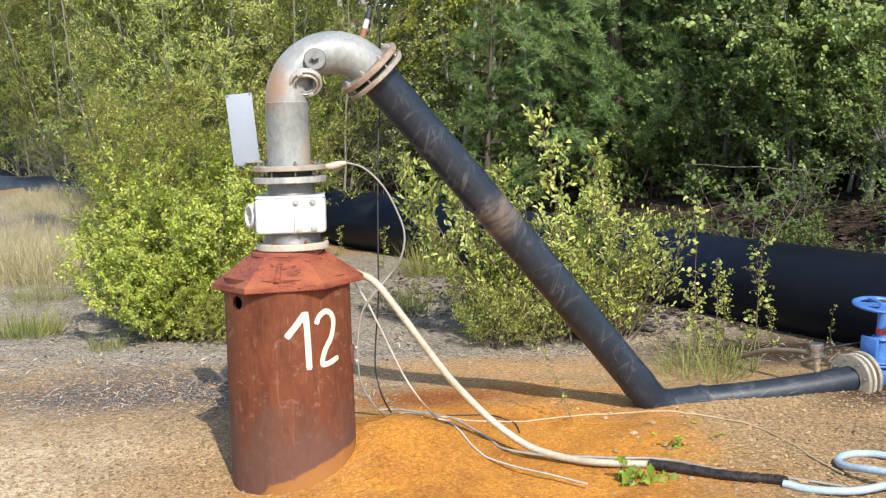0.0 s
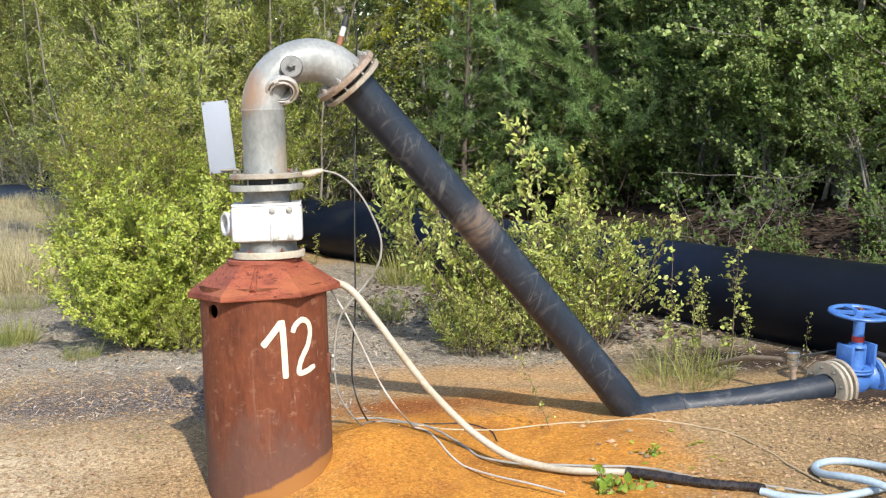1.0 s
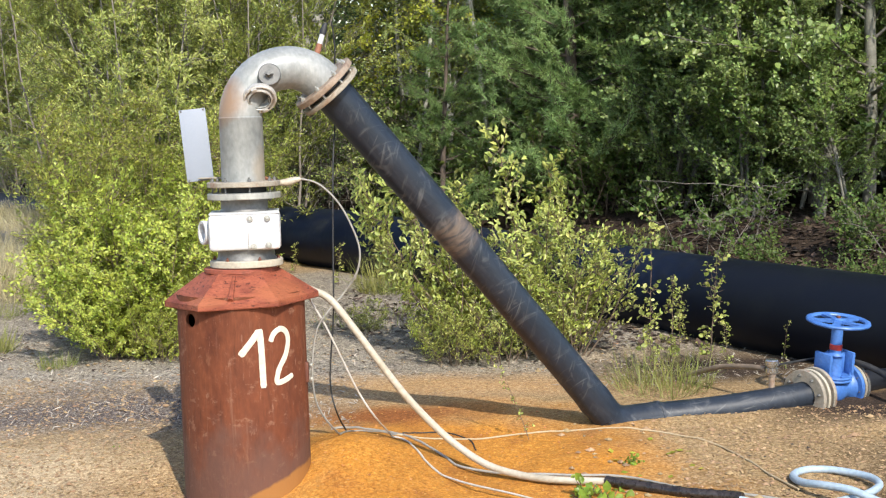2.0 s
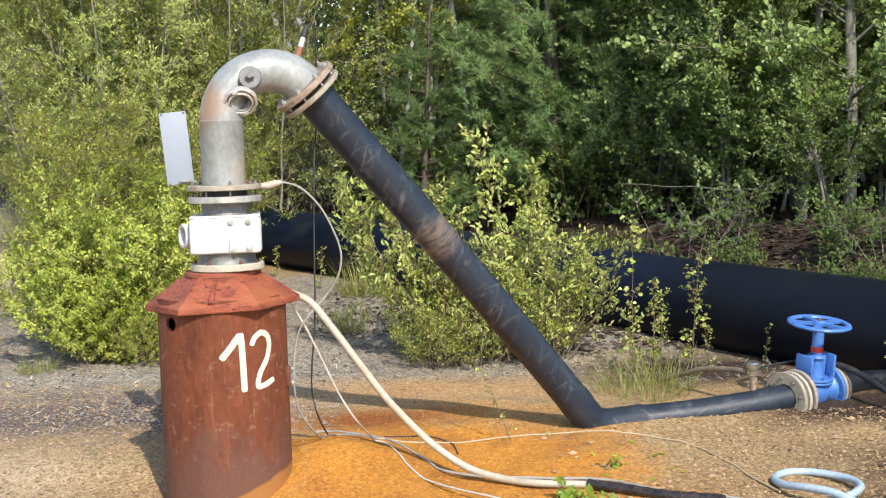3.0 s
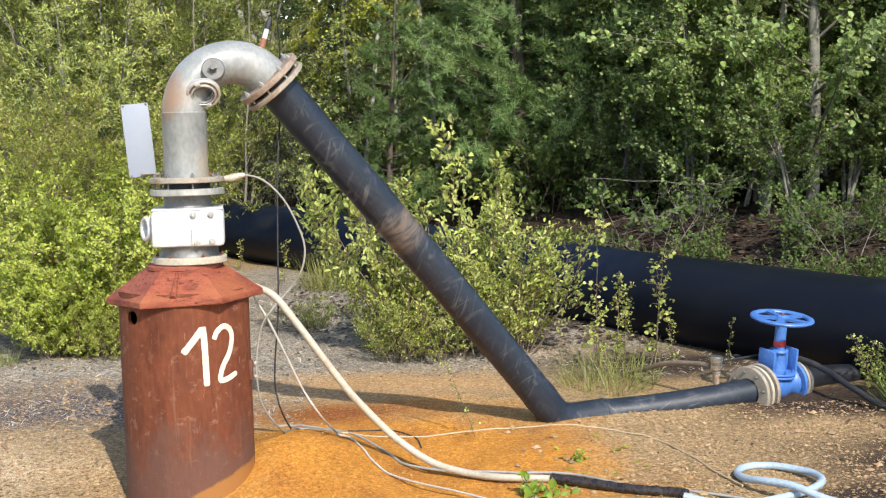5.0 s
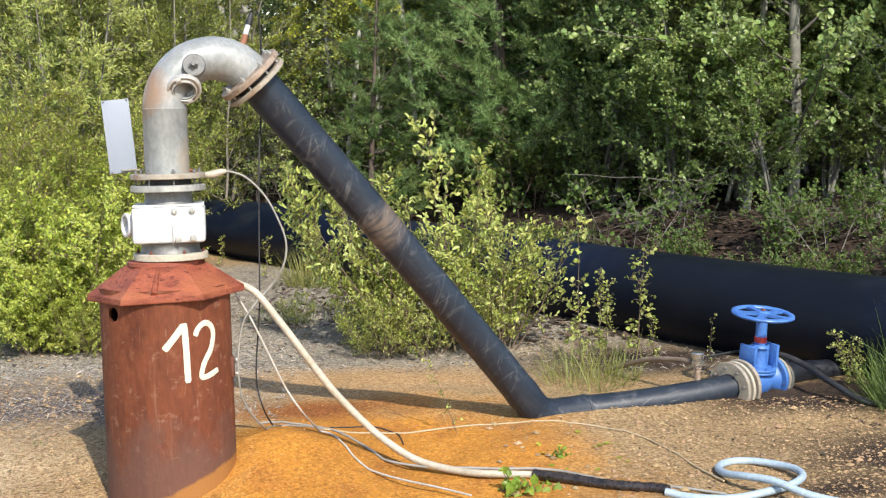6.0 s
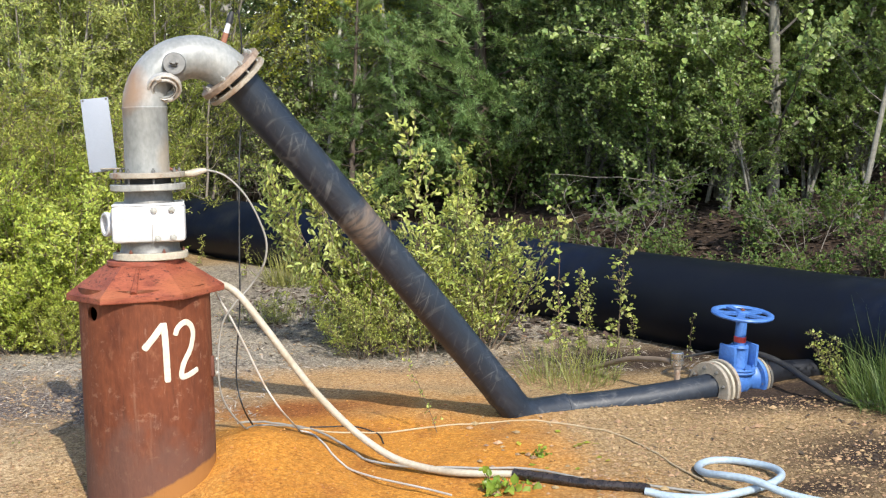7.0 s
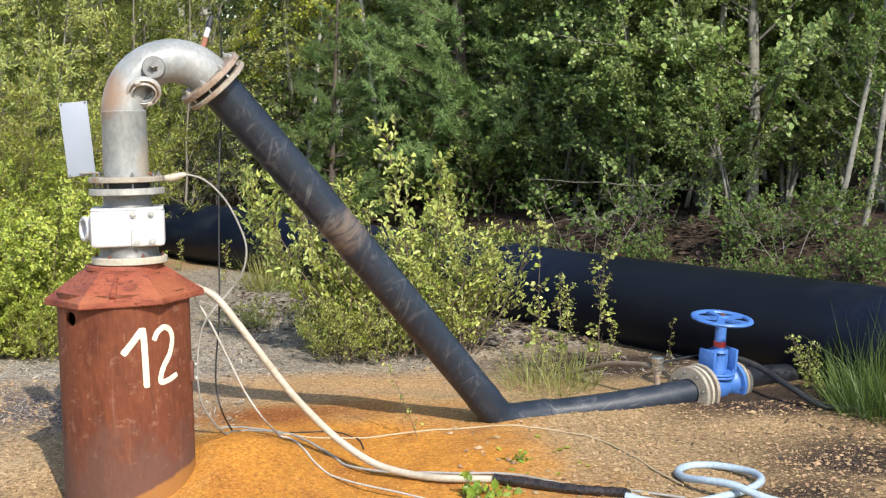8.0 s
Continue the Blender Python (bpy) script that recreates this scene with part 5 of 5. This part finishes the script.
# trees at the forest's edge
aspen = plant("aspen_tree", "leafy green aspen with round leaves and a pale trunk", "aspen tree", 21, LEAF_G, ASPEN, "forest edge", shape=6, wild=0.6, width=0.85, tall=6.5, stems=1, lean=0.05, base=0.0, side_n=52, side_len=1.60, twig_n=12, twig_len=0.30, leaf_n=22, leaf=0.044, trunk_r=0.050, crown_from=0.08, rise=0.02, hang=0.3, low=1.3)
grow_all(aspen, [(2.89, 10.0, 0, 1.0), (2.66, 10.7, 130, 0.9), (4.2, 10.2, 130, 0.95), (4.3, 11.0, 60, 1.1), (2.5, 13.4, 200, 1.1), (2.0, 11.2, 90, 0.75), (3.5, 10.5, 300, 0.8), (3.05, 11.8, 20, 0.95), (3.75, 9.5, 150, 0.62), (3.7, 11.4, 240, 0.85)])
young = plant("young_aspen", "bushy young aspen with fine green leaves down to the forest floor", "aspen tree", 27, LEAF_G, ASPEN, "forest edge", shape=4, wild=0.6, width=0.8, tall=3.6, stems=3, lean=0.25, base=0.2, side_n=34, side_len=1.0, twig_n=9, twig_len=0.26, leaf_n=20, leaf=0.038, trunk_r=0.021, crown_from=0.09, rise=0.03, hang=0.3)
grow_all(young, [(2.05, 10.4, 0, 0.80), (2.45, 10.5, 70, 0.85), (3.2, 10.15, 150, 0.8), (3.65, 10.0, 200, 0.75), (2.75, 9.8, 280, 0.55), (1.55, 11.0, 40, 0.85), (1.75, 11.7, 0, 1.0), (2.3, 11.5, 70, 1.1), (2.95, 11.2, 150, 1.05), (3.5, 11.5, 220, 1.15), (4.1, 11.2, 300, 1.1), (1.35, 12.4, 110, 1.2), (2.6, 12.2, 20, 1.3), (3.9, 12.3, 260, 1.3), (4.7, 10.6, 190, 1.0), (2.0, 12.6, 330, 1.3)])
birch = plant("birch_tree", "green birch with drooping twigs and a white trunk", "birch tree", 22, LEAF_G2, BIRCH, "forest edge", wild=0.6, width=0.7, tall=7.5, stems=1, lean=0.04, base=0.0, side_n=80, side_len=1.7, twig_n=10, twig_len=0.5, leaf_n=22, leaf=0.043, trunk_r=0.045, crown_from=0.07, droop=0.22, hang=0.6, low=1.4)
grow_all(birch, [(-0.75, 14.2, 0, 0.85), (-0.58, 12.5, 35, 0.62), (0.25, 16.2, 90, 1.1), (2.9, 14.2, 30, 1.1), (2.45, 12.3, 75, 0.8), (3.3, 12.4, 200, 0.85), (4.3, 12.8, 330, 0.9), (1.9, 13.9, 120, 0.95), (3.7, 13.9, 15, 1.0), (5.0, 12.4, 160, 0.9), (1.2, 14.6, 280, 1.0), (-1.9, 15.8, 170, 1.1), (5.4, 12.6, 260, 1.1), (1.6, 16.6, 300, 1.1), (-4.2, 16.4, 40, 1.1), (-5.8, 20.5, 140, 1.1)])
weeping = plant("weeping_birch", "slim birch with hanging yellow-green twigs and small leaves", "birch tree", 26, LEAF_Y, BIRCH, "forest edge", wild=0.5, width=0.7, tall=3.9, stems=1, lean=0.04, base=0.0, side_n=46, side_len=0.85, twig_n=8, twig_len=0.42, leaf_n=22, leaf=0.034, trunk_r=0.025, crown_from=0.30, droop=0.35, hang=0.8)
grow_all(weeping, [(-0.28, 12.55, 0, 1.0), (-0.62, 13.0, 130, 1.05)])
pine_a = pine(31, 4.6, "dark green young pine with long-needled boughs")
grow_all(pine_a, [(0.85, 11.6, 0, 1.05), (1.45, 11.7, 120, 1.1), (-0.30, 11.7, 220, 0.54), (3.3, 12.6, 300, 1.1), (0.75, 13.4, 60, 1.2), (1.85, 12.9, 200, 1.15), (1.15, 12.5, 80, 1.2), (2.2, 12.0, 10, 1.1)])
pole = plant("birch_pole", "thin bare white birch trunk with leaves high up", "birch tree", 24, LEAF_G2, BIRCH, "forest edge", wild=0.6, width=0.7, tall=6.0, stems=1, lean=0.05, base=0.0, side_n=16, side_len=0.8, twig_n=6, twig_len=0.3, leaf_n=12, leaf=0.038, trunk_r=0.028, crown_from=0.45, droop=0.2, hang=0.5)
grow_all(pole, [(0.15, 12.3, 0, 0.95), (0.30, 12.6, 140, 1.0), (-0.25, 12.9, 250, 0.9), (0.02, 13.2, 60, 1.0)])
slim = plant("slim_aspen", "slim leaning aspen with a bare pale lower trunk", "aspen tree", 23, LEAF_G, ASPEN, "forest edge", shape=4, wild=1.1, width=0.85, tall=6.0, stems=1, lean=0.10, base=0.0, side_n=34, side_len=1.1, twig_n=8, twig_len=0.3, leaf_n=18, leaf=0.047, trunk_r=0.036, crown_from=0.22, rise=0.03, low=0.8)
grow_all(slim, [(3.55, 10.2, 20, 1.05), (3.85, 9.9, 200, 1.0), (2.52, 9.95, 100, 0.95)])
for x, y, lean, scale in ((3.17, 9.0, 7, 0.62), (3.40, 9.05, 3, 0.66), (3.22, 10.2, 10, 0.45)):
    plant_at(slim, x, y, 90, scale, lean)
host = bpy.data.objects["slim_aspen.002"]
dead = wood_mesh("dead_branch", [(limb(np.random.default_rng(4), (2.52, 9.95, 0.60), (-1.0, -0.16, 0.03), 1.5, 7, 0.09, 0.0), 0.006, 0.002), (limb(np.random.default_rng(6), (2.0, 9.86, 0.61), (-0.8, -0.2, -0.45), 0.6, 5, 0.06, 0.0), 0.006, 0.002)])
part("dead_branch", dead, BARK, host, "bare grey dead branch", host.matrix_basis.inverted())
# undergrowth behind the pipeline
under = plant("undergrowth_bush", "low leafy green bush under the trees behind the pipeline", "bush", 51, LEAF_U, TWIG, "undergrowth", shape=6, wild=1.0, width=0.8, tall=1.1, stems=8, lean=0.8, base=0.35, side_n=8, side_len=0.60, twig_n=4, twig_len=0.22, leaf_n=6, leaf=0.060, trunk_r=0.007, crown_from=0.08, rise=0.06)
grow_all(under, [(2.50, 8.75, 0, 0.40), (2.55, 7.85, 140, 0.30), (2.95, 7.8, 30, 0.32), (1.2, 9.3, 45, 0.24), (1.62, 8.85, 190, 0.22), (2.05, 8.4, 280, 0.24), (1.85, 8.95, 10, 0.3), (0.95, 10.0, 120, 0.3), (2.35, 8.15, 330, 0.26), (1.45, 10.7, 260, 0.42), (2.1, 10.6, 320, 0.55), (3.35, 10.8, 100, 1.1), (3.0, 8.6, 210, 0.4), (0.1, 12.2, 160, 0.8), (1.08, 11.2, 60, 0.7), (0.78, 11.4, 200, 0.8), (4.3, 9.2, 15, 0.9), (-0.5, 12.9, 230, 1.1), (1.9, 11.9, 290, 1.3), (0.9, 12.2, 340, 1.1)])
sucker = plant("aspen_sucker", "low aspen sucker with shade-darkened green leaves on long bare twigs", "bush", 53, LEAF_U, BARE, "undergrowth", shape=6, wild=0.8, width=0.85, tall=1.15, stems=4, lean=0.75, base=0.25, side_n=7, side_len=0.75, twig_n=4, twig_len=0.22, leaf_n=4, leaf=0.050, trunk_r=0.008, crown_from=0.25, rise=-0.02)
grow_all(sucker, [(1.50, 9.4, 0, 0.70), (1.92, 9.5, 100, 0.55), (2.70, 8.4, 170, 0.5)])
thin = plant("bare_shrub", "sparse grey-twigged shrub with few small leaves", "bush", 52, LEAF_D, BARE, "undergrowth", width=0.6, tall=1.9, stems=9, lean=0.5, base=0.3, side_n=9, side_len=0.6, twig_n=5, twig_len=0.25, leaf_n=4, leaf=0.035, trunk_r=0.008, crown_from=0.1, rise=0.08)
grow_all(thin, [(-1.45, 13.2, 0, 1.0), (-0.95, 13.0, 90, 0.9), (-1.9, 13.8, 200, 1.1), (-1.2, 14.4, 300, 1.3), (-2.35, 14.6, 20, 1.3), (-6.9, 20.3, 140, 0.75), (-6.2, 19.9, 250, 0.7), (-7.5, 21.0, 60, 0.8)])


def far_wood():
    """The depth of the wood: a thick mass of leaves and thin trunks far behind."""
    rng = np.random.default_rng(77)
    n = 300000
    x = rng.uniform(-10, 13, n)
    y = 18.0 + rng.uniform(0, 6, n) + 0.04 * np.abs(x) + np.where(x < -4.5, 4.0, 0.0)
    z = np.where(rng.uniform(0, 1, n) < 0.75, rng.uniform(0.0, 4.5, n), rng.uniform(4.5, 9.0, n))
    clump = np.array([noise.noise((a * 0.9, b * 0.9, c * 0.9)) for a, b, c in zip(x, y, z)])
    keep = (clump > -0.33) | (z < 4.5)
    at = np.stack([x, y, z], 1)[keep]
    m = len(at)
    tagged(part("far_foliage", leaf_mesh("far_foliage", at, rng.uniform(0.05, 0.10, m), np.array([0.2, -0.6, 0.6])[None] + rng.normal(0, 0.8, (m, 3)), rng.normal(0, 1, (m, 3)), 4, 0.75), LEAF_D), "dense dark green foliage of the wood behind", "forest", kind="stuff")
    limbs = []
    for i in range(70):
        py = rng.uniform(15.5, 22)
        px = py * rng.uniform(-0.27, 0.7)
        limbs.append((limb(rng, (px, py, height(px, py) - 0.1), (rng.normal(0, 0.04), rng.normal(0, 0.04), 1), 10, 6, 0.02, 0.02), rng.uniform(0.05, 0.10), 0.03))
    for i in range(12):
        py = rng.uniform(13.0, 15.0)
        px = py * rng.uniform(-0.012, 0.026)
        limbs.append((limb(rng, (px, py, height(px, py) - 0.1), (rng.normal(0, 0.05), rng.normal(0, 0.04), 1), 9, 6, 0.02, 0.02), rng.uniform(0.02, 0.05), 0.015))
    tagged(part("far_trunks", wood_mesh("far_trunks", limbs), BIRCH), "pale thin trunks standing in the wood", "forest", kind="stuff")


far_wood()

# the willow behind the slanting pipe, and saplings along the pipeline
willow = plant("willow_bush", "spreading willow bush with oval pale green leaves on the bare soil", "bush", 41, LEAF_W, TWIG, "willows", shape=6, hang=-0.9, width=0.46, tall=1.25, stems=11, lean=0.85, base=0.12, side_n=8, side_len=0.34, twig_n=3, twig_len=0.15, leaf_n=9, leaf=0.043, trunk_r=0.008, crown_from=0.16, rise=0.14, wild=0.6)
grow_all(willow, [(0.24, 7.52, 0, 0.80), (0.48, 7.5, 250, 0.72), (0.05, 7.8, 60, 0.80), (0.45, 7.55, 170, 0.5), (-0.02, 7.6, 130, 0.40), (-0.28, 7.6, 310, 0.42), (-0.16, 7.35, 200, 0.36), (0.12, 7.34, 60, 0.42), (-0.70, 8.3, 20, 0.20)])
spire = plant("willow_shoot", "upright willow shoot with pale oval leaves", "bush", 43, LEAF_W, TWIG, "willows", shape=6, hang=-0.9, width=0.46, tall=1.4, stems=1, lean=0.05, base=0.0, side_n=16, side_len=0.20, twig_n=3, twig_len=0.11, leaf_n=7, leaf=0.046, trunk_r=0.007, crown_from=0.15, rise=0.2, wild=0.6)
grow_all(spire, [(0.265, 7.42, 0, 0.98), (0.33, 7.5, 140, 0.86), (0.46, 7.6, 100, 0.74), (-0.20, 7.65, 200, 0.78), (0.52, 7.4, 20, 0.66), (-0.1, 7.4, 80, 0.75)])
for x, y, lean, scale in ((-0.12, 7.45, 30, 0.86), (-0.05, 7.5, 20, 0.95), (-0.12, 7.6, 34, 0.72), (-0.02, 7.4, 32, 0.92), (0.06, 7.55, 26, 1.0), (-0.02, 7.6, 36, 0.85)):
    plant_at(spire, x, y, -90, scale, lean)
sapling = plant("sapling", "thin upright sapling with a few round green leaves", "sapling", 42, LEAF_W, TWIG, "saplings by the pipeline", shape=6, width=0.8, tall=0.75, stems=1, lean=0.05, base=0.0, side_n=18, side_len=0.11, twig_n=3, twig_len=0.06, leaf_n=3, leaf=0.029, trunk_r=0.005, crown_from=0.15)
grow_all(sapling, [(1.22, 7.15, 80, 0.88), (1.02, 7.25, 140, 0.7), (1.10, 7.35, 20, 0.62), (0.93, 7.05, 300, 0.6), (1.30, 7.0, 250, 0.4), (-1.1, 10.4, 90, 0.5), (-1.55, 11.3, 40, 0.4), (2.16, 6.32, 190, 0.34), (2.10, 6.30, 100, 0.36)])
for x, y, lean, scale in ((2.17, 6.30, 22, 0.46), (2.20, 6.28, 34, 0.42)):
    plant_at(sapling, x, y, -90, scale, lean)
slender = plant("slender_sapling", "very thin tall sapling with sparse small round leaves", "sapling", 45, LEAF_W, TWIG, "saplings by the pipeline", shape=6, width=0.8, tall=0.95, stems=1, lean=0.03, base=0.0, side_n=11, side_len=0.07, twig_n=2, twig_len=0.04, leaf_n=3, leaf=0.030, trunk_r=0.004, crown_from=0.12)
grow_all(slender, [(0.92, 7.2, 0, 1.0), (1.57, 6.92, 120, 0.32)])
plant_at(slender, 0.20, 5.68, -90, 0.46, 14)


def tuft(name, label, x, y, blades, tall, spread, material, seed, width=0.05, group=""):
    rng = np.random.default_rng(seed)
    r = spread * np.sqrt(rng.uniform(0, 1, blades))
    a = rng.uniform(0, 2 * math.pi, blades)
    px, py = x + r * np.cos(a), y + r * np.sin(a)
    at = np.stack([px, py, [height(p, q) - 0.01 for p, q in zip(px, py)]], 1)
    way = np.stack([np.cos(a) * 0.35 * r / spread, np.sin(a) * 0.35 * r / spread, np.ones(blades)], 1) + rng.normal(0, 0.16, (blades, 3))
    size = tall * rng.uniform(0.4, 1.0, blades)
    me = leaf_mesh(name, at, size, rng.normal(0, 1, at.shape), way, 5, width, 0.25)
    return tagged(part(name, me, material), label, "grass", group, "stuff")


tuft("grass_tuft", "fine green grass tuft beside the pipe", 0.90, 6.58, 430, 0.26, 0.24, GRASS, 1, 0.014)
tuft("reed_tuft", "tall dense green reeds beside the valve", 2.34, 5.92, 1700, 0.31, 0.24, REED, 2, 0.014)
tuft("reed_tuft", "few high green reed blades beside the valve", 2.36, 5.98, 110, 0.56, 0.10, REED, 22, 0.010)
tuft("forest_grass", "thin dark green grass on the forest floor behind the pipeline", 1.15, 9.9, 260, 0.30, 0.30, REED, 31, 0.014)
tuft("forest_grass", "thin dark green grass on the forest floor behind the pipeline", 0.75, 10.2, 200, 0.34, 0.25, REED, 32, 0.014)
tuft("grass_tuft", "green and yellow grass tuft on the gravel", -2.40, 7.42, 220, 0.13, 0.11, GRASS, 3, 0.022)
tuft("grass_tuft", "green grass tuft on the gravel", -3.05, 8.0, 600, 0.20, 0.20, GRASS, 4, 0.022)
tuft("dry_grass", "pale dry grass standing before the thicket", -3.95, 10.6, 3800, 0.42, 0.85, STRAW, 5, 0.012)
tuft("dry_grass", "pale dry grass standing before the thicket", -4.9, 12.6, 5000, 0.25, 1.2, STRAW, 15, 0.012)
tuft("dry_grass", "pale dry grass before the far end of the pipeline", -6.0, 15.4, 6000, 0.16, 1.6, STRAW, 17, 0.016)
tuft("dry_grass", "pale dry grass before the far end of the pipeline", -5.3, 16.9, 5000, 0.22, 1.3, STRAW, 18, 0.016)
tuft("dry_grass", "pale dry grass before the far end of the pipeline", -5.9, 18.0, 4000, 0.24, 0.9, STRAW, 19, 0.016)
tuft("grass_tuft", "green grass at the edge of the dry grass", -3.45, 9.3, 350, 0.20, 0.25, GRASS, 16, 0.02)
tuft("grass_tuft", "grass growing along the foot of the pipeline", -0.72, 10.1, 500, 0.35, 0.18, GRASS, 6, 0.012)
tuft("grass_tuft", "low green weeds on the soil", -0.75, 8.6, 160, 0.12, 0.35, GRASS, 7, 0.05)


def scatter(name, label, material, boxes, seed, lo, hi, flat=0.55):
    """Loose stones as one body of stuff."""
    rng = np.random.default_rng(seed)
    ico = [(0, 0, 1), (0.9, 0, 0.1), (0.25, 0.85, -0.1), (-0.75, 0.5, 0.1), (-0.7, -0.55, -0.1), (0.3, -0.85, 0.15), (0, 0, -0.8)]
    tri = [(0, 1, 2), (0, 2, 3), (0, 3, 4), (0, 4, 5), (0, 5, 1), (6, 2, 1), (6, 3, 2), (6, 4, 3), (6, 5, 4), (6, 1, 5)]
    verts, faces = [], []
    for x0, x1, y0, y1, count in boxes:
        for i in range(count):
            x, y = rng.uniform(x0, x1), rng.uniform(y0, y1)
            s = lo * (hi / lo) ** (rng.uniform() ** 2.2)
            a = rng.uniform(0, 6.28)
            ca, sa = math.cos(a) * s, math.sin(a) * s
            z = height(x, y) + s * 0.15
            st = rng.uniform(0.6, 1.2)
            k = len(verts)
            for u, v, w in ico:
                u, v = u * rng.uniform(0.8, 1.2), v * st * rng.uniform(0.8, 1.2)
                verts.append((x + u * ca - v * sa, y + u * sa + v * ca, z + w * s * flat))
            faces += [(k + p, k + q, k + r) for p, q, r in tri]
    return tagged(part(name, mesh_from(name, verts, faces), material), label, "gravel", kind="stuff")


scatter("gravel", "loose tan gravel and stone chips on the soil", PEBBLE, [(-2.6, -0.9, 4.4, 7.0, 9000), (0.75, 2.6, 4.4, 6.15, 8000), (-3.0, 1.0, 6.4, 9.0, 3500)], 3, 0.003, 0.013, 0.4)
scatter("stained_gravel", "loose iron-stained stones on the orange soil", ORANGEPEBBLE, [(-0.7, 0.6, 4.3, 6.3, 1500)], 4, 0.002, 0.009)

scatter("loose_stones", "larger tan stones lying on the gravel", PEBBLE, [(0.3, 2.5, 4.4, 6.0, 230), (-2.6, -1.2, 4.4, 6.8, 90), (-2.8, 0.8, 6.8, 9.0, 120)], 14, 0.010, 0.026, 0.5)


def litter(name, label, material, boxes, seed, lo, hi, width):
    """Straws, bark and twigs lying flat."""
    rng = np.random.default_rng(seed)
    at = []
    for x0, x1, y0, y1, count in boxes:
        for i in range(count):
            x, y = rng.uniform(x0, x1), rng.uniform(y0, y1)
            at.append((x, y, height(x, y) + 0.004))
    at = np.array(at)
    k = len(at)
    normal = np.array([0, 0, 1.0])[None] + rng.normal(0, 0.22, (k, 3))
    way = rng.normal(0, 1, (k, 3)) * np.array([1, 1, 0.1])[None]
    me = leaf_mesh(name, at, lo * (hi / lo) ** rng.uniform(0, 1, k), normal, way, 4, width, 0.03)
    return tagged(part(name, me, material), label, "litter", kind="stuff")


litter("straw_litter", "dry straw and stalks lying on the grey soil", STRAWGREY, [(-3.2, -0.6, 6.0, 10.5, 15000), (-0.6, 0.6, 7.0, 10.5, 2500), (0.4, 1.8, 6.6, 7.6, 1300)], 8, 0.012, 0.06, 0.14)
litter("bark_litter", "dark bark scraps and dead leaves on the soil", LITTER, [(-3.0, 0.6, 6.9, 9.5, 1500), (0.6, 2.8, 4.9, 7.4, 220), (1.8, 2.7, 4.8, 5.8, 400)], 9, 0.010, 0.032, 0.6)
litter("stone_flakes", "flat tan stone flakes strewn over the soil", PEBBLE, [(0.90, 2.7, 4.4, 6.1, 4000), (-2.6, -1.1, 4.3, 5.9, 5000)], 12, 0.006, 0.022, 0.65)
litter("fallen_leaves", "brown fallen leaves on the forest floor", LITTER, [(-1.0, 6.0, 8.2, 14.0, 9000), (0.4, 3.2, 7.6, 10.6, 5000)], 10, 0.03, 0.07, 0.7)
seedling = plant("seedling", "small bright green broad-leaved seedling beside the hose", "seedling", 61, LEAF_B, TWIG, shape=6, width=0.75, tall=0.12, stems=3, lean=0.7, base=0.02, side_n=5, side_len=0.06, twig_n=2, twig_len=0.04, leaf_n=4, leaf=0.034, trunk_r=0.003, crown_from=0.3)
grow_all(seedling, [(0.415, 4.93, 0, 1.15), (0.60, 5.33, 120, 0.6), (-1.62, 5.75, 60, 0.3)])
litter("yellow_leaves", "a few yellow fallen leaves beside the hose", LEAF_Y, [(0.45, 0.85, 5.1, 5.6, 14)], 21, 0.025, 0.045, 0.7)
